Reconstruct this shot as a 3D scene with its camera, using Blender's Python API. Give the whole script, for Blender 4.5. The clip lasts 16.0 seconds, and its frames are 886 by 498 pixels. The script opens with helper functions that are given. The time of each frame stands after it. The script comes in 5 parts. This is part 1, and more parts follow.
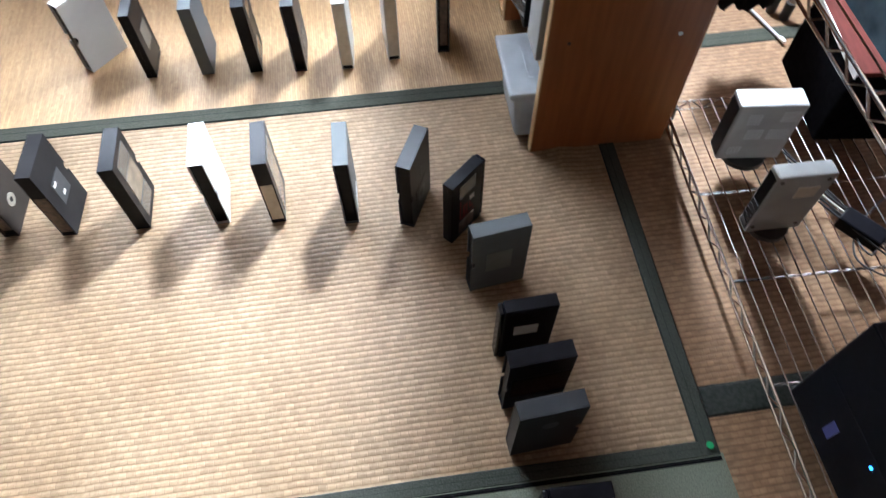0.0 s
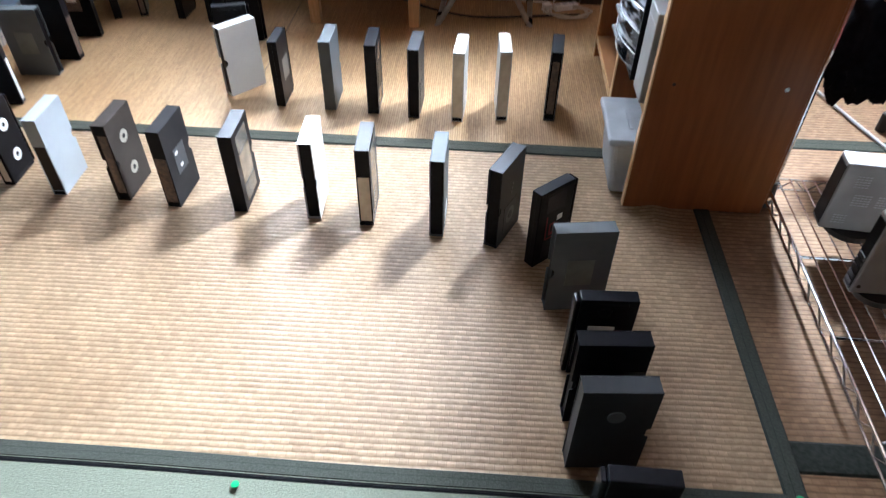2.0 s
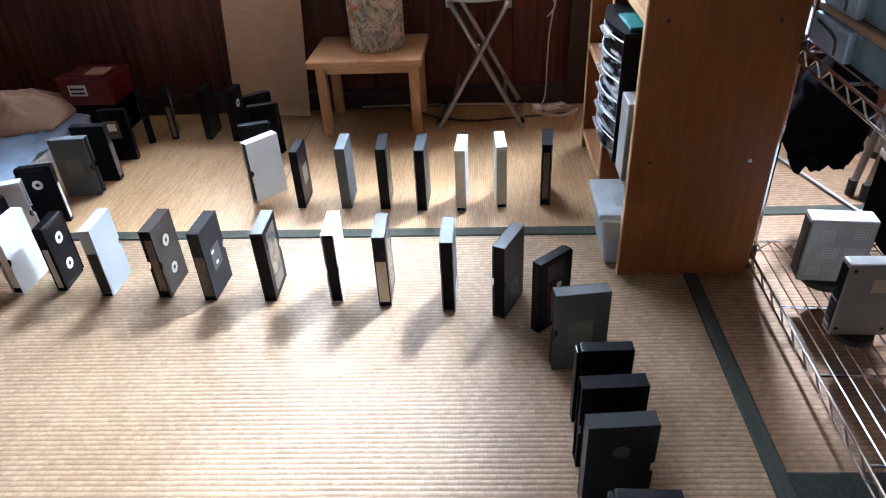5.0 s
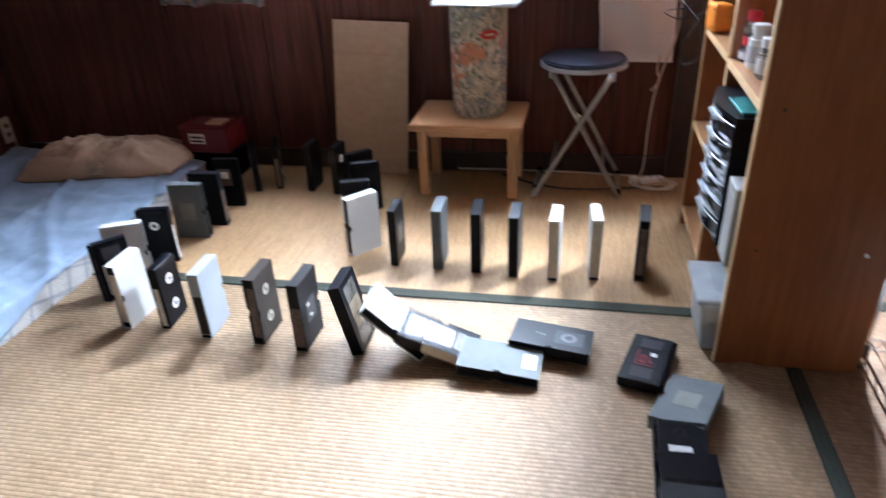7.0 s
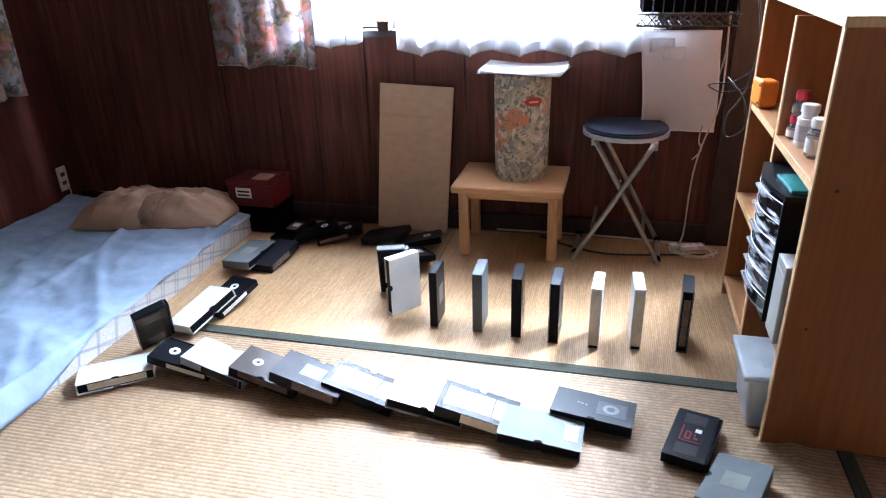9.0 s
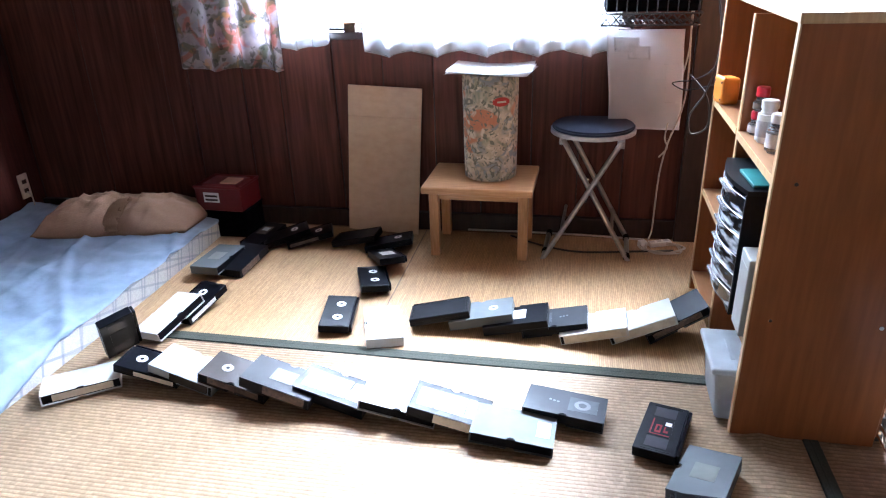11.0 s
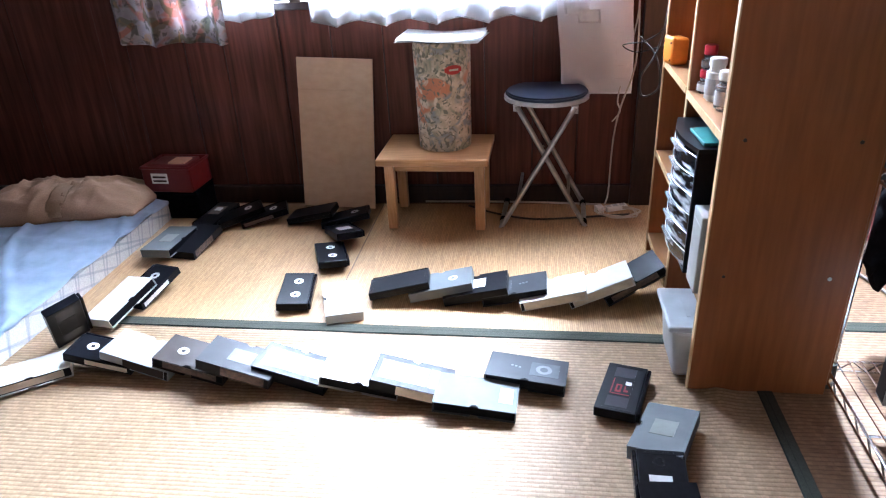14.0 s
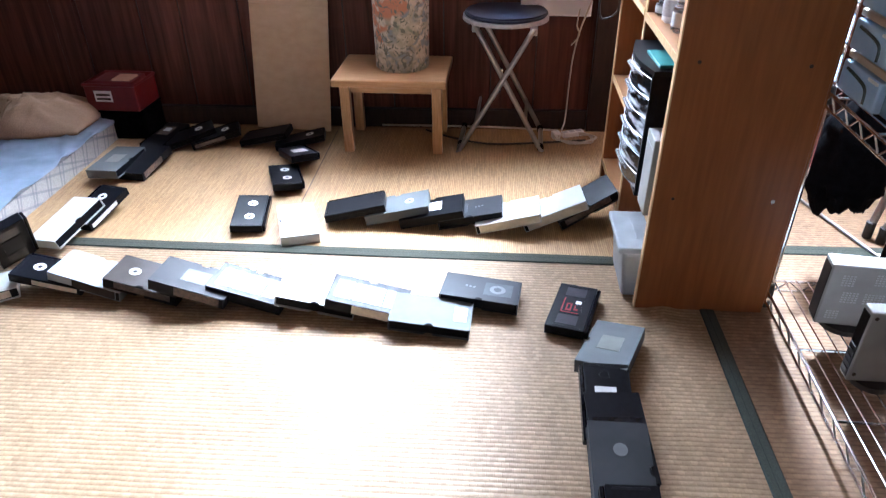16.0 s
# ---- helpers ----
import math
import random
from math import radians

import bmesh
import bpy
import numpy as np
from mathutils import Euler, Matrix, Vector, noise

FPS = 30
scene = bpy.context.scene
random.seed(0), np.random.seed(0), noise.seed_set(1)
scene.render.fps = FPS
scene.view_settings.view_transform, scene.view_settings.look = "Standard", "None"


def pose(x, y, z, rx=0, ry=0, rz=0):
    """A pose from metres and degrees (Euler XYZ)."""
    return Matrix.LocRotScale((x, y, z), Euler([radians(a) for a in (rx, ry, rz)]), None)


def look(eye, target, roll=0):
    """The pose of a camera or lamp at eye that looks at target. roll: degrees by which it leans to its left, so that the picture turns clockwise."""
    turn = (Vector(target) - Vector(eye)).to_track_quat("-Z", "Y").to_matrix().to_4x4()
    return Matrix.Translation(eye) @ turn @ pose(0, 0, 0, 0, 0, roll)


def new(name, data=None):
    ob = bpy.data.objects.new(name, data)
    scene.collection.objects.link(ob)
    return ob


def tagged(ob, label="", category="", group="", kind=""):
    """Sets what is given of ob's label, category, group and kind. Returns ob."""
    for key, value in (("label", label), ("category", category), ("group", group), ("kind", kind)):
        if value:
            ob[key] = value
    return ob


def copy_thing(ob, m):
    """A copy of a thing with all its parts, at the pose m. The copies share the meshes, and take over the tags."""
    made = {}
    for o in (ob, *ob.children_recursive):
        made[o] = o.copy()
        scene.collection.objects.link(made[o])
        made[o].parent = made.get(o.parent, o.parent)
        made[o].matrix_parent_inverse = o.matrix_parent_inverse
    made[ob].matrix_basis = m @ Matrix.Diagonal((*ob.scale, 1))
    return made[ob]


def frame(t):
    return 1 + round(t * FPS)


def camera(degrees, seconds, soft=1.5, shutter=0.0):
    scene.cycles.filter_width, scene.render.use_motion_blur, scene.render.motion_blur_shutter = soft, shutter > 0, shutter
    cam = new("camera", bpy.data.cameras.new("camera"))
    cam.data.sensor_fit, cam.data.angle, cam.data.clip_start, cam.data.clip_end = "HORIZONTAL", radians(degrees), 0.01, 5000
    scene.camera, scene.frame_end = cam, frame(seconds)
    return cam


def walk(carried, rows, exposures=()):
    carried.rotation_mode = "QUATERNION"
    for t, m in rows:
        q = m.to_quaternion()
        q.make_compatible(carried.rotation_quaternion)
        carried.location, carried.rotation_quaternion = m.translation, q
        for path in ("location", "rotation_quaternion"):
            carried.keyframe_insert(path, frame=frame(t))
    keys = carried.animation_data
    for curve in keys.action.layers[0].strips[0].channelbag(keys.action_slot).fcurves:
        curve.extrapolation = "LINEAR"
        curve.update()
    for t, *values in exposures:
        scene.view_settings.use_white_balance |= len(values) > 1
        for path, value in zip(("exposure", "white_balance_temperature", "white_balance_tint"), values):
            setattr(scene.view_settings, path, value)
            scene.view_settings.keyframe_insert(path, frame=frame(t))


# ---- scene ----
cam = camera(66.7, 16.0, soft=1.15, shutter=0.4)
PATH = [
    (0, (-0.337, -0.97, 1.199), (-0.192, 0.077, -0.499), -0.6),
    (0.5, (-0.357, -0.983, 1.202), (-0.36, 0.167, -0.434), -0.7),
    (1, (-0.255, -0.998, 1.09), (-0.559, 0.16, -0.512), -6.1),
    (1.5, (-0.305, -1.02, 0.931), (-0.535, 0.27, -0.58), -3.8),
    (2, (-0.353, -1.235, 0.964), (-0.42, 0.243, -0.382), 1.0),
    (2.5, (-0.371, -1.385, 1.007), (-0.421, 0.216, -0.191), 0.3),
    (3, (-0.359, -1.389, 1.009), (-0.393, 0.258, -0.124), -2.2),
    (3.5, (-0.338, -1.38, 1.0), (-0.355, 0.247, -0.162), -3.1),
    (4, (-0.343, -1.382, 1.004), (-0.419, 0.265, -0.129), -3.6),
    (6.5, (-0.346, -1.397, 1.02), (-0.483, 0.29, -0.045), -2.8),
    (7, (-0.376, -1.379, 1.045), (-0.717, 0.343, 0.086), -2.7),
    (7.5, (-0.421, -1.387, 1.076), (-0.96, 0.334, 0.212), -3.2),
    (8, (-0.424, -1.387, 1.08), (-0.869, 0.364, 0.222), -2.0),
    (8.5, (-0.423, -1.387, 1.081), (-0.848, 0.376, 0.238), -1.6),
    (9, (-0.418, -1.386, 1.086), (-0.845, 0.386, 0.264), -1.8),
    (9.5, (-0.403, -1.382, 1.085), (-0.775, 0.401, 0.259), -2.0),
    (12, (-0.407, -1.386, 1.077), (-0.743, 0.41, 0.264), -1.9),
    (12.5, (-0.404, -1.38, 1.078), (-0.678, 0.4, 0.207), -1.8),
    (13, (-0.394, -1.373, 1.062), (-0.631, 0.398, 0.164), -2.3),
    (13.5, (-0.384, -1.372, 1.061), (-0.617, 0.406, 0.175), -3.2),
    (14, (-0.392, -1.371, 1.057), (-0.635, 0.405, 0.171), -2.9),
    (14.5, (-0.402, -1.386, 1.068), (-0.629, 0.38, 0.155), -1.6),
    (15, (-0.387, -1.384, 1.053), (-0.561, 0.357, 0.084), -0.1),
    (15.5, (-0.391, -1.389, 1.05), (-0.506, 0.341, 0.053), -0.2),
    (16, (-0.386, -1.387, 1.038), (-0.501, 0.3, -0.03), -0.6),
]
EXPOSURES = [(0.0, -0.42, 5840, 11), (1.2, -0.30, 5840, 11), (2.2, -0.33, 5640, 11), (4.0, -0.27, 5520, 12), (6.5, -0.25, 5500, 12), (7.1, -0.22, 5500, 12), (7.6, -0.14, 5440, 12), (9.0, 0.08, 5350, 12), (12.0, 0.28, 5260, 13), (15.0, 0.28, 5330, 13), (16.0, 0.23, 5380, 13)]
walk(cam, [(t, look(eye, target, roll)) for t, eye, target, roll in PATH], EXPOSURES)

# ---- world and daylight ----
WALL_Y, LEFT_X, RIGHT_X, BACK_Y, CEIL = 1.20, -2.80, 1.00, -3.2, 2.55
world = bpy.data.worlds.new("sky")
scene.world = world
world.use_nodes = True
wn = world.node_tree
sky = wn.nodes.new("ShaderNodeTexSky")
sky.sky_type, sky.sun_disc = "NISHITA", False
sky.sun_elevation, sky.sun_rotation = radians(50), radians(20)
wn.links.new(sky.outputs[0], wn.nodes["Background"].inputs[0])
wn.nodes["Background"].inputs[1].default_value = 0.12


def window_light(name, x, out, z, w, h, power, aim):
    """Sky light entering through a window of the far wall."""
    d = bpy.data.lights.new(name, "AREA")
    d.shape, d.size, d.size_y, d.energy, d.color = "RECTANGLE", w, h, power, (0.88, 0.95, 1.0)
    ob = new(name, d)
    ob.matrix_world = look((x, WALL_Y + out, z), (x + aim[0], WALL_Y - 1.0, z + aim[1]))
    return ob


window_light("window_light_main", -0.85, 0.75, 1.72, 1.9, 1.15, 1850, (-0.10, -1.35))
window_light("window_light_side", 0.51, 0.24, 2.05, 0.36, 0.42, 800, (-1.1, -0.8))


# ---- materials ----
def mat(name, col, rough=0.6, col2=None, scale=40.0, detail=4.0, bump=0.0, metal=0.0, stretch=(1, 1, 1), mix=(0.35, 0.65),
        spec=0.5, trans=0.0, vary=0.0, coords="Object", stain=0.0, stain_scale=3.0, ior=1.45):
    m = bpy.data.materials.new(name)
    m.use_nodes = True
    t = m.node_tree
    b = t.nodes["Principled BSDF"]
    b.inputs["Roughness"].default_value, b.inputs["Metallic"].default_value = rough, metal
    b.inputs["Specular IOR Level"].default_value = spec
    b.inputs["Transmission Weight"].default_value = trans
    b.inputs["IOR"].default_value = ior
    col2 = col2 or tuple(c * 0.82 for c in col)
    tc, mp, nz, rp = (t.nodes.new("ShaderNode" + k) for k in ("TexCoord", "Mapping", "TexNoise", "ValToRGB"))
    mp.inputs["Scale"].default_value = stretch
    nz.inputs["Scale"].default_value, nz.inputs["Detail"].default_value = scale, detail
    t.links.new(tc.outputs[coords], mp.inputs[0])
    t.links.new(mp.outputs[0], nz.inputs["Vector"])
    t.links.new(nz.outputs[0], rp.inputs[0])
    rp.color_ramp.elements[0].position, rp.color_ramp.elements[1].position = mix
    rp.color_ramp.elements[0].color, rp.color_ramp.elements[1].color = (*col2, 1), (*col, 1)
    out = rp.outputs[0]
    if stain:
        n2, mx, mr = (t.nodes.new("ShaderNode" + k) for k in ("TexNoise", "MixRGB", "MapRange"))
        n2.inputs["Scale"].default_value, n2.inputs["Detail"].default_value = stain_scale, 5
        t.links.new(tc.outputs[coords], n2.inputs["Vector"])
        mr.inputs[1].default_value, mr.inputs[2].default_value, mr.inputs[4].default_value = 0.4, 0.7, stain
        t.links.new(n2.outputs[0], mr.inputs[0])
        t.links.new(mr.outputs[0], mx.inputs[0])
        t.links.new(out, mx.inputs[1])
        mx.inputs[2].default_value = (*[c * 0.55 for c in col2], 1)
        out = mx.outputs[0]
    if vary:
        oi, hs, mr = (t.nodes.new("ShaderNode" + k) for k in ("ObjectInfo", "HueSaturation", "MapRange"))
        mr.inputs[3].default_value, mr.inputs[4].default_value = 1 - vary, 1 + vary
        t.links.new(oi.outputs["Random"], mr.inputs[0])
        t.links.new(mr.outputs[0], hs.inputs["Value"])
        t.links.new(out, hs.inputs["Color"])
        out = hs.outputs[0]
    t.links.new(out, b.inputs["Base Color"])
    if bump:
        bp = t.nodes.new("ShaderNodeBump")
        bp.inputs["Strength"].default_value, bp.inputs["Distance"].default_value = 1.0, bump
        t.links.new(nz.outputs[0], bp.inputs["Height"])
        t.links.new(bp.outputs[0], b.inputs["Normal"])
    return m


def weave(name, col, row, cell, rough, bump, turn=0.0, groove=0.6, joint=0.8, spec=0.45, grain=0.8, streak=0.35):
    """Woven rush: rounded ribs of short bundles, in metres."""
    m = bpy.data.materials.new(name)
    m.use_nodes = True
    t = m.node_tree
    b = t.nodes["Principled BSDF"]
    N = lambda k: t.nodes.new("ShaderNode" + k)
    L = t.links.new
    tc, mp, warp, add = (N(k) for k in ("TexCoord", "Mapping", "TexNoise", "MixRGB"))
    mp.inputs["Rotation"].default_value = (0, 0, turn)
    L(tc.outputs["Object"], mp.inputs[0])
    warp.inputs["Scale"].default_value, warp.inputs["Detail"].default_value = 22, 3
    L(mp.outputs[0], warp.inputs["Vector"])
    add.blend_type, add.inputs[0].default_value = "LINEAR_LIGHT", row * 0.22
    L(mp.outputs[0], add.inputs[1])
    L(warp.outputs[1], add.inputs[2])
    br, wv = N("TexBrick"), N("TexWave")
    L(add.outputs[0], br.inputs["Vector"])
    L(add.outputs[0], wv.inputs["Vector"])
    br.inputs["Scale"].default_value = 1.0
    br.inputs["Mortar Size"].default_value, br.inputs["Mortar Smooth"].default_value = row * 0.12, 1.0
    br.inputs["Brick Width"].default_value, br.inputs["Row Height"].default_value = cell, row
    br.inputs["Color1"].default_value, br.inputs["Color2"].default_value = (*col, 1), (*[c * 0.76 for c in col], 1)
    br.inputs["Mortar"].default_value = (*[c * joint for c in col], 1)
    wv.bands_direction = "Y"
    wv.inputs["Scale"].default_value = 2 * math.pi / (20 * row)
    rp = N("ValToRGB")
    rp.color_ramp.elements[0].position, rp.color_ramp.elements[1].position = 0.0, 0.45
    rp.color_ramp.elements[0].color, rp.color_ramp.elements[1].color = (groove, groove * 0.95, groove * 0.88, 1), (1, 1, 1, 1)
    L(wv.outputs["Fac"], rp.inputs[0])
    src = br.outputs[0]
    fine, big = N("TexNoise"), N("TexNoise")
    fine.inputs["Scale"].default_value, fine.inputs["Detail"].default_value = 150, 5
    big.inputs["Scale"].default_value, big.inputs["Detail"].default_value = 3.0, 7
    fr, bg = N("ValToRGB"), N("ValToRGB")
    for r_, lo, hi, c_ in ((fr, 0.30, 0.70, (0.58, 0.52, 0.46)), (bg, 0.32, 0.62, (0.78, 0.72, 0.66))):
        r_.color_ramp.elements[0].position, r_.color_ramp.elements[1].position = lo, hi
        r_.color_ramp.elements[0].color, r_.color_ramp.elements[1].color = (*c_, 1), (1, 1, 1, 1)
    stretch = N("Mapping")
    stretch.inputs["Scale"].default_value = (streak, 1.0, 1.0)
    L(mp.outputs[0], stretch.inputs[0])
    L(stretch.outputs[0], fine.inputs["Vector"])
    L(mp.outputs[0], big.inputs["Vector"])
    L(fine.outputs[0], fr.inputs[0])
    L(big.outputs[0], bg.inputs[0])
    for other, k in ((rp.outputs[0], 1.0), (fr.outputs[0], grain), (bg.outputs[0], 0.8)):
        mx = N("MixRGB")
        mx.blend_type, mx.inputs[0].default_value = "MULTIPLY", k
        L(src, mx.inputs[1])
        L(other, mx.inputs[2])
        src = mx.outputs[0]
    L(src, b.inputs["Base Color"])
    b.inputs["Roughness"].default_value = rough
    b.inputs["Specular IOR Level"].default_value = spec
    mul, sm = N("Math"), N("Math")
    mul.operation, sm.operation = "MULTIPLY", "SUBTRACT"
    L(br.outputs["Fac"], mul.inputs[0])
    mul.inputs[1].default_value = 0.45
    L(wv.outputs["Fac"], sm.inputs[0])
    L(mul.outputs[0], sm.inputs[1])
    bp = N("Bump")
    bp.inputs["Distance"].default_value, bp.inputs["Strength"].default_value = bump, 0.9
    L(sm.outputs[0], bp.inputs["Height"])
    L(bp.outputs[0], b.inputs["Normal"])
    return m


M = {}
M["mat_near"] = weave("woven_rush_coarse", (0.67, 0.50, 0.325), 0.0118, 0.0150, 0.42, 0.00034, groove=0.70, joint=0.80, spec=0.33, grain=0.55, streak=0.8)
M["mat_far"] = weave("woven_rush_fine", (0.49, 0.32, 0.165), 0.0060, 0.07, 0.45, 0.0002, radians(90), groove=0.78, joint=0.78, spec=0.3, grain=0.55, streak=0.35)
M["tatami"] = weave("old_tatami_rush", (0.29, 0.178, 0.100), 0.0125, 0.014, 0.6, 0.0003, groove=0.72, joint=0.74, spec=0.25)
M["heri"] = mat("green_cloth_border", (0.050, 0.052, 0.040), 0.85, (0.028, 0.030, 0.023), 500, spec=0.15, bump=0.0005)
M["heri_mid"] = mat("dark_green_cloth_border", (0.044, 0.048, 0.039), 0.85, (0.028, 0.031, 0.025), 300, spec=0.15, bump=0.0005)
M["heri_dark"] = mat("dark_cloth_border", (0.03, 0.033, 0.028), 0.85, (0.016, 0.018, 0.016), 120, spec=0.15, bump=0.0006)
M["rug"] = mat("grey_green_carpet", (0.14, 0.152, 0.112), 0.9, (0.09, 0.099, 0.072), 350, bump=0.001)
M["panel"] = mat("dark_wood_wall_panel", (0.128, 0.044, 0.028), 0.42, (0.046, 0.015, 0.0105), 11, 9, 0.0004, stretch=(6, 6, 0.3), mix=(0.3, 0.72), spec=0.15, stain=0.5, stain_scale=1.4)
# redder than the other panels, and darkened to carry the west wall's shade
M["panel_west_shaded"] = mat("shade_darkened_red_brown_wood_panel", (0.066, 0.017, 0.012), 0.45, (0.026, 0.007, 0.005), 10, 8, 0.0004, stretch=(6, 6, 0.3), mix=(0.3, 0.72), spec=0.15, stain=0.4, stain_scale=1.4)
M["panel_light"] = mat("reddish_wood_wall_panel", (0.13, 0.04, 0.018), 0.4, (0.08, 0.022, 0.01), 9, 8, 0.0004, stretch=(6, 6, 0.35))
M["trim"] = mat("dark_brown_trim", (0.030, 0.014, 0.010), 0.45, (0.014, 0.007, 0.005), 20, stretch=(3, 3, 0.5))
M["plaster"] = mat("pale_plaster", (0.1, 0.08, 0.06), 0.9, (0.08, 0.06, 0.045), 60, bump=0.0006)
M["ceiling"] = mat("wood_grain_ceiling_board", (0.13, 0.09, 0.06), 0.7, (0.095, 0.064, 0.042), 12, stretch=(1, 9, 1))
M["shelf"] = mat("brown_wood_laminate", (0.262, 0.09, 0.028), 0.34, (0.212, 0.07, 0.021), 14, 6, 0.0001, spec=0.28, stretch=(5, 5, 0.4))
M["shelf_edge"] = mat("pale_wood_edge_band", (0.60, 0.42, 0.22), 0.45, (0.48, 0.31, 0.15), 30, stretch=(4, 4, 0.6))
M["shelf_in"] = mat("orange_wood_laminate", (0.360, 0.180, 0.080), 0.35, (0.310, 0.150, 0.062), 14, 6, stretch=(5, 1, 5))
M["pine"] = mat("honey_pine_wood", (0.540, 0.305, 0.145), 0.38, (0.420, 0.220, 0.092), 16, 6, 0.0002, stretch=(0.8, 9, 9), stain=0.2)
M["pine_upright"] = mat("honey_pine_wood_upright_grain", (0.540, 0.305, 0.145), 0.38, (0.420, 0.220, 0.092), 16, 6, 0.0002, stretch=(9, 9, 0.8), stain=0.2)
M["card"] = mat("brown_cardboard", (0.55, 0.395, 0.27), 0.8, (0.49, 0.345, 0.232), 22, 6, 0.0002, stretch=(1, 1, 1.6), stain=0.2)
M["blue"] = mat("pale_blue_sheet", (0.46, 0.565, 0.70), 0.9, (0.37, 0.465, 0.59), 13, 7, 0.004, stain=0.25, stain_scale=3)
M["pillow"] = mat("tan_cotton_pillowcase", (0.32, 0.205, 0.128), 0.9, (0.24, 0.152, 0.094), 300, 3, 0.001)
M["chrome"] = mat("chromed_steel", (0.72, 0.72, 0.73), 0.16, metal=1.0, scale=90)
M["steel"] = mat("dull_grey_tube", (0.42, 0.41, 0.40), 0.32, metal=0.9, scale=90)
M["rim"] = mat("pale_painted_steel", (0.55, 0.55, 0.56), 0.35, metal=0.3, scale=60)
M["seat"] = mat("dark_blue_vinyl", (0.016, 0.021, 0.038), 0.5, (0.015, 0.020, 0.040), 200, bump=0.0004)
M["white"] = mat("white_plastic", (0.74, 0.74, 0.72), 0.45, (0.68, 0.68, 0.66), 12)
M["paper"] = mat("white_paper", (0.78, 0.78, 0.77), 0.8, (0.72, 0.72, 0.72), 8)
M["poster"] = mat("thin_printed_paper", (0.90, 0.90, 0.92), 0.8, (0.84, 0.84, 0.87), 5, 5, mix=(0.3, 0.6))
M["poster_print"] = mat("faint_grey_print", (0.76, 0.76, 0.78), 0.8, (0.89, 0.89, 0.91), 30, 4, mix=(0.45, 0.70))
M["router"] = mat("aged_pale_grey_plastic", (0.34, 0.34, 0.325), 0.45, (0.27, 0.27, 0.258), 12)
M["ink"] = mat("pale_grey_print", (0.50, 0.50, 0.52), 0.8)
M["black"] = mat("black_plastic", (0.0035, 0.0038, 0.006), 0.36, (0.002, 0.0023, 0.0036), 90, bump=0.0001, spec=0.11)
M["black_gloss"] = mat("glossy_black_plastic", (0.003, 0.003, 0.005), 0.2, scale=60, spec=0.12)
M["cloth_black"] = mat("black_cloth", (0.004, 0.004, 0.005), 0.95, (0.002, 0.002, 0.0025), 60, spec=0.03, bump=0.002)
M["red"] = mat("red_plastic_crate", (0.11, 0.005, 0.006), 0.45, scale=30)
M["orange"] = mat("orange_plastic", (0.72, 0.24, 0.02), 0.4, scale=30)
M["teal"] = mat("teal_plastic_mat", (0.02, 0.16, 0.15), 0.5, scale=50)
M["clear"] = mat("clear_plastic", (0.86, 0.88, 0.90), 0.18, trans=0.75, scale=20, ior=1.3)
M["bin"] = mat("milky_clear_plastic", (0.70, 0.74, 0.78), 0.32, trans=0.55, scale=20, ior=1.2)
M["cable_w"] = mat("white_cable", (0.50, 0.46, 0.39), 0.5)
M["cable_b"] = mat("black_cable", (0.02, 0.02, 0.02), 0.5)
M["tape_grey"] = mat("grey_frosted_plastic", (0.034, 0.036, 0.040), 0.34, (0.024, 0.0255, 0.028), 10, spec=0.13, stain=0.12, stain_scale=18)
M["tape_pale"] = mat("pale_grey_translucent_plastic", (0.125, 0.135, 0.138), 0.40, (0.095, 0.103, 0.106), 8, spec=0.05, stain=0.12, stain_scale=18)
M["tape_white"] = mat("white_sleeve_plastic", (0.60, 0.60, 0.57), 0.4, (0.53, 0.53, 0.515), 10, spec=0.3, stain=0.12, stain_scale=18)
M["tape_milk"] = mat("milky_white_translucent_plastic", (0.34, 0.37, 0.385), 0.32, (0.285, 0.31, 0.325), 8, spec=0.3, stain=0.12, stain_scale=18)
M["tape_brown"] = mat("smoky_brown_clear_plastic", (0.045, 0.038, 0.034), 0.25, (0.034, 0.028, 0.025), 10, spec=0.085, stain=0.12, stain_scale=18)
M["tape_smoke"] = mat("smoky_grey_clear_plastic", (0.026, 0.025, 0.026), 0.28, (0.018, 0.017, 0.018), 12, spec=0.03, stain=0.12, stain_scale=18)
M["tape_dark"] = mat("dark_grey_plastic", (0.009, 0.0092, 0.011), 0.3, (0.006, 0.0063, 0.008), 30, spec=0.10)
M["hub"] = mat("white_reel_hub", (0.76, 0.76, 0.74), 0.4)
M["hub_dim"] = mat("reel_hub_seen_through_plastic", (0.32, 0.30, 0.25), 0.4)
M["window"] = mat("smoky_window_plastic", (0.050, 0.050, 0.055), 0.12, scale=30)
M["win_pale"] = mat("silvery_clear_window", (0.240, 0.245, 0.250), 0.12, scale=30)
M["label_faint"] = mat("paper_label_behind_plastic", (0.17, 0.17, 0.155), 0.3, (0.12, 0.12, 0.108), 20, spec=0.3)
M["reel_hub"] = mat("dim_hub_behind_plastic", (0.12, 0.125, 0.13), 0.36, spec=0.12)
M["red_print"] = mat("red_print", (0.17, 0.010, 0.014), 0.5, scale=80, spec=0.2)
M["reel"] = mat("dim_reel_behind_plastic", (0.058, 0.062, 0.067), 0.36, (0.042, 0.045, 0.05), 26, spec=0.12)
M["win_bright"] = mat("bright_clear_window", (0.085, 0.08, 0.07), 0.22, (0.05, 0.05, 0.046), 30, spec=0.8)
M["win_label"] = mat("tan_label_behind_clear_plastic", (0.16, 0.13, 0.09), 0.22, (0.11, 0.09, 0.065), 40, spec=0.8)
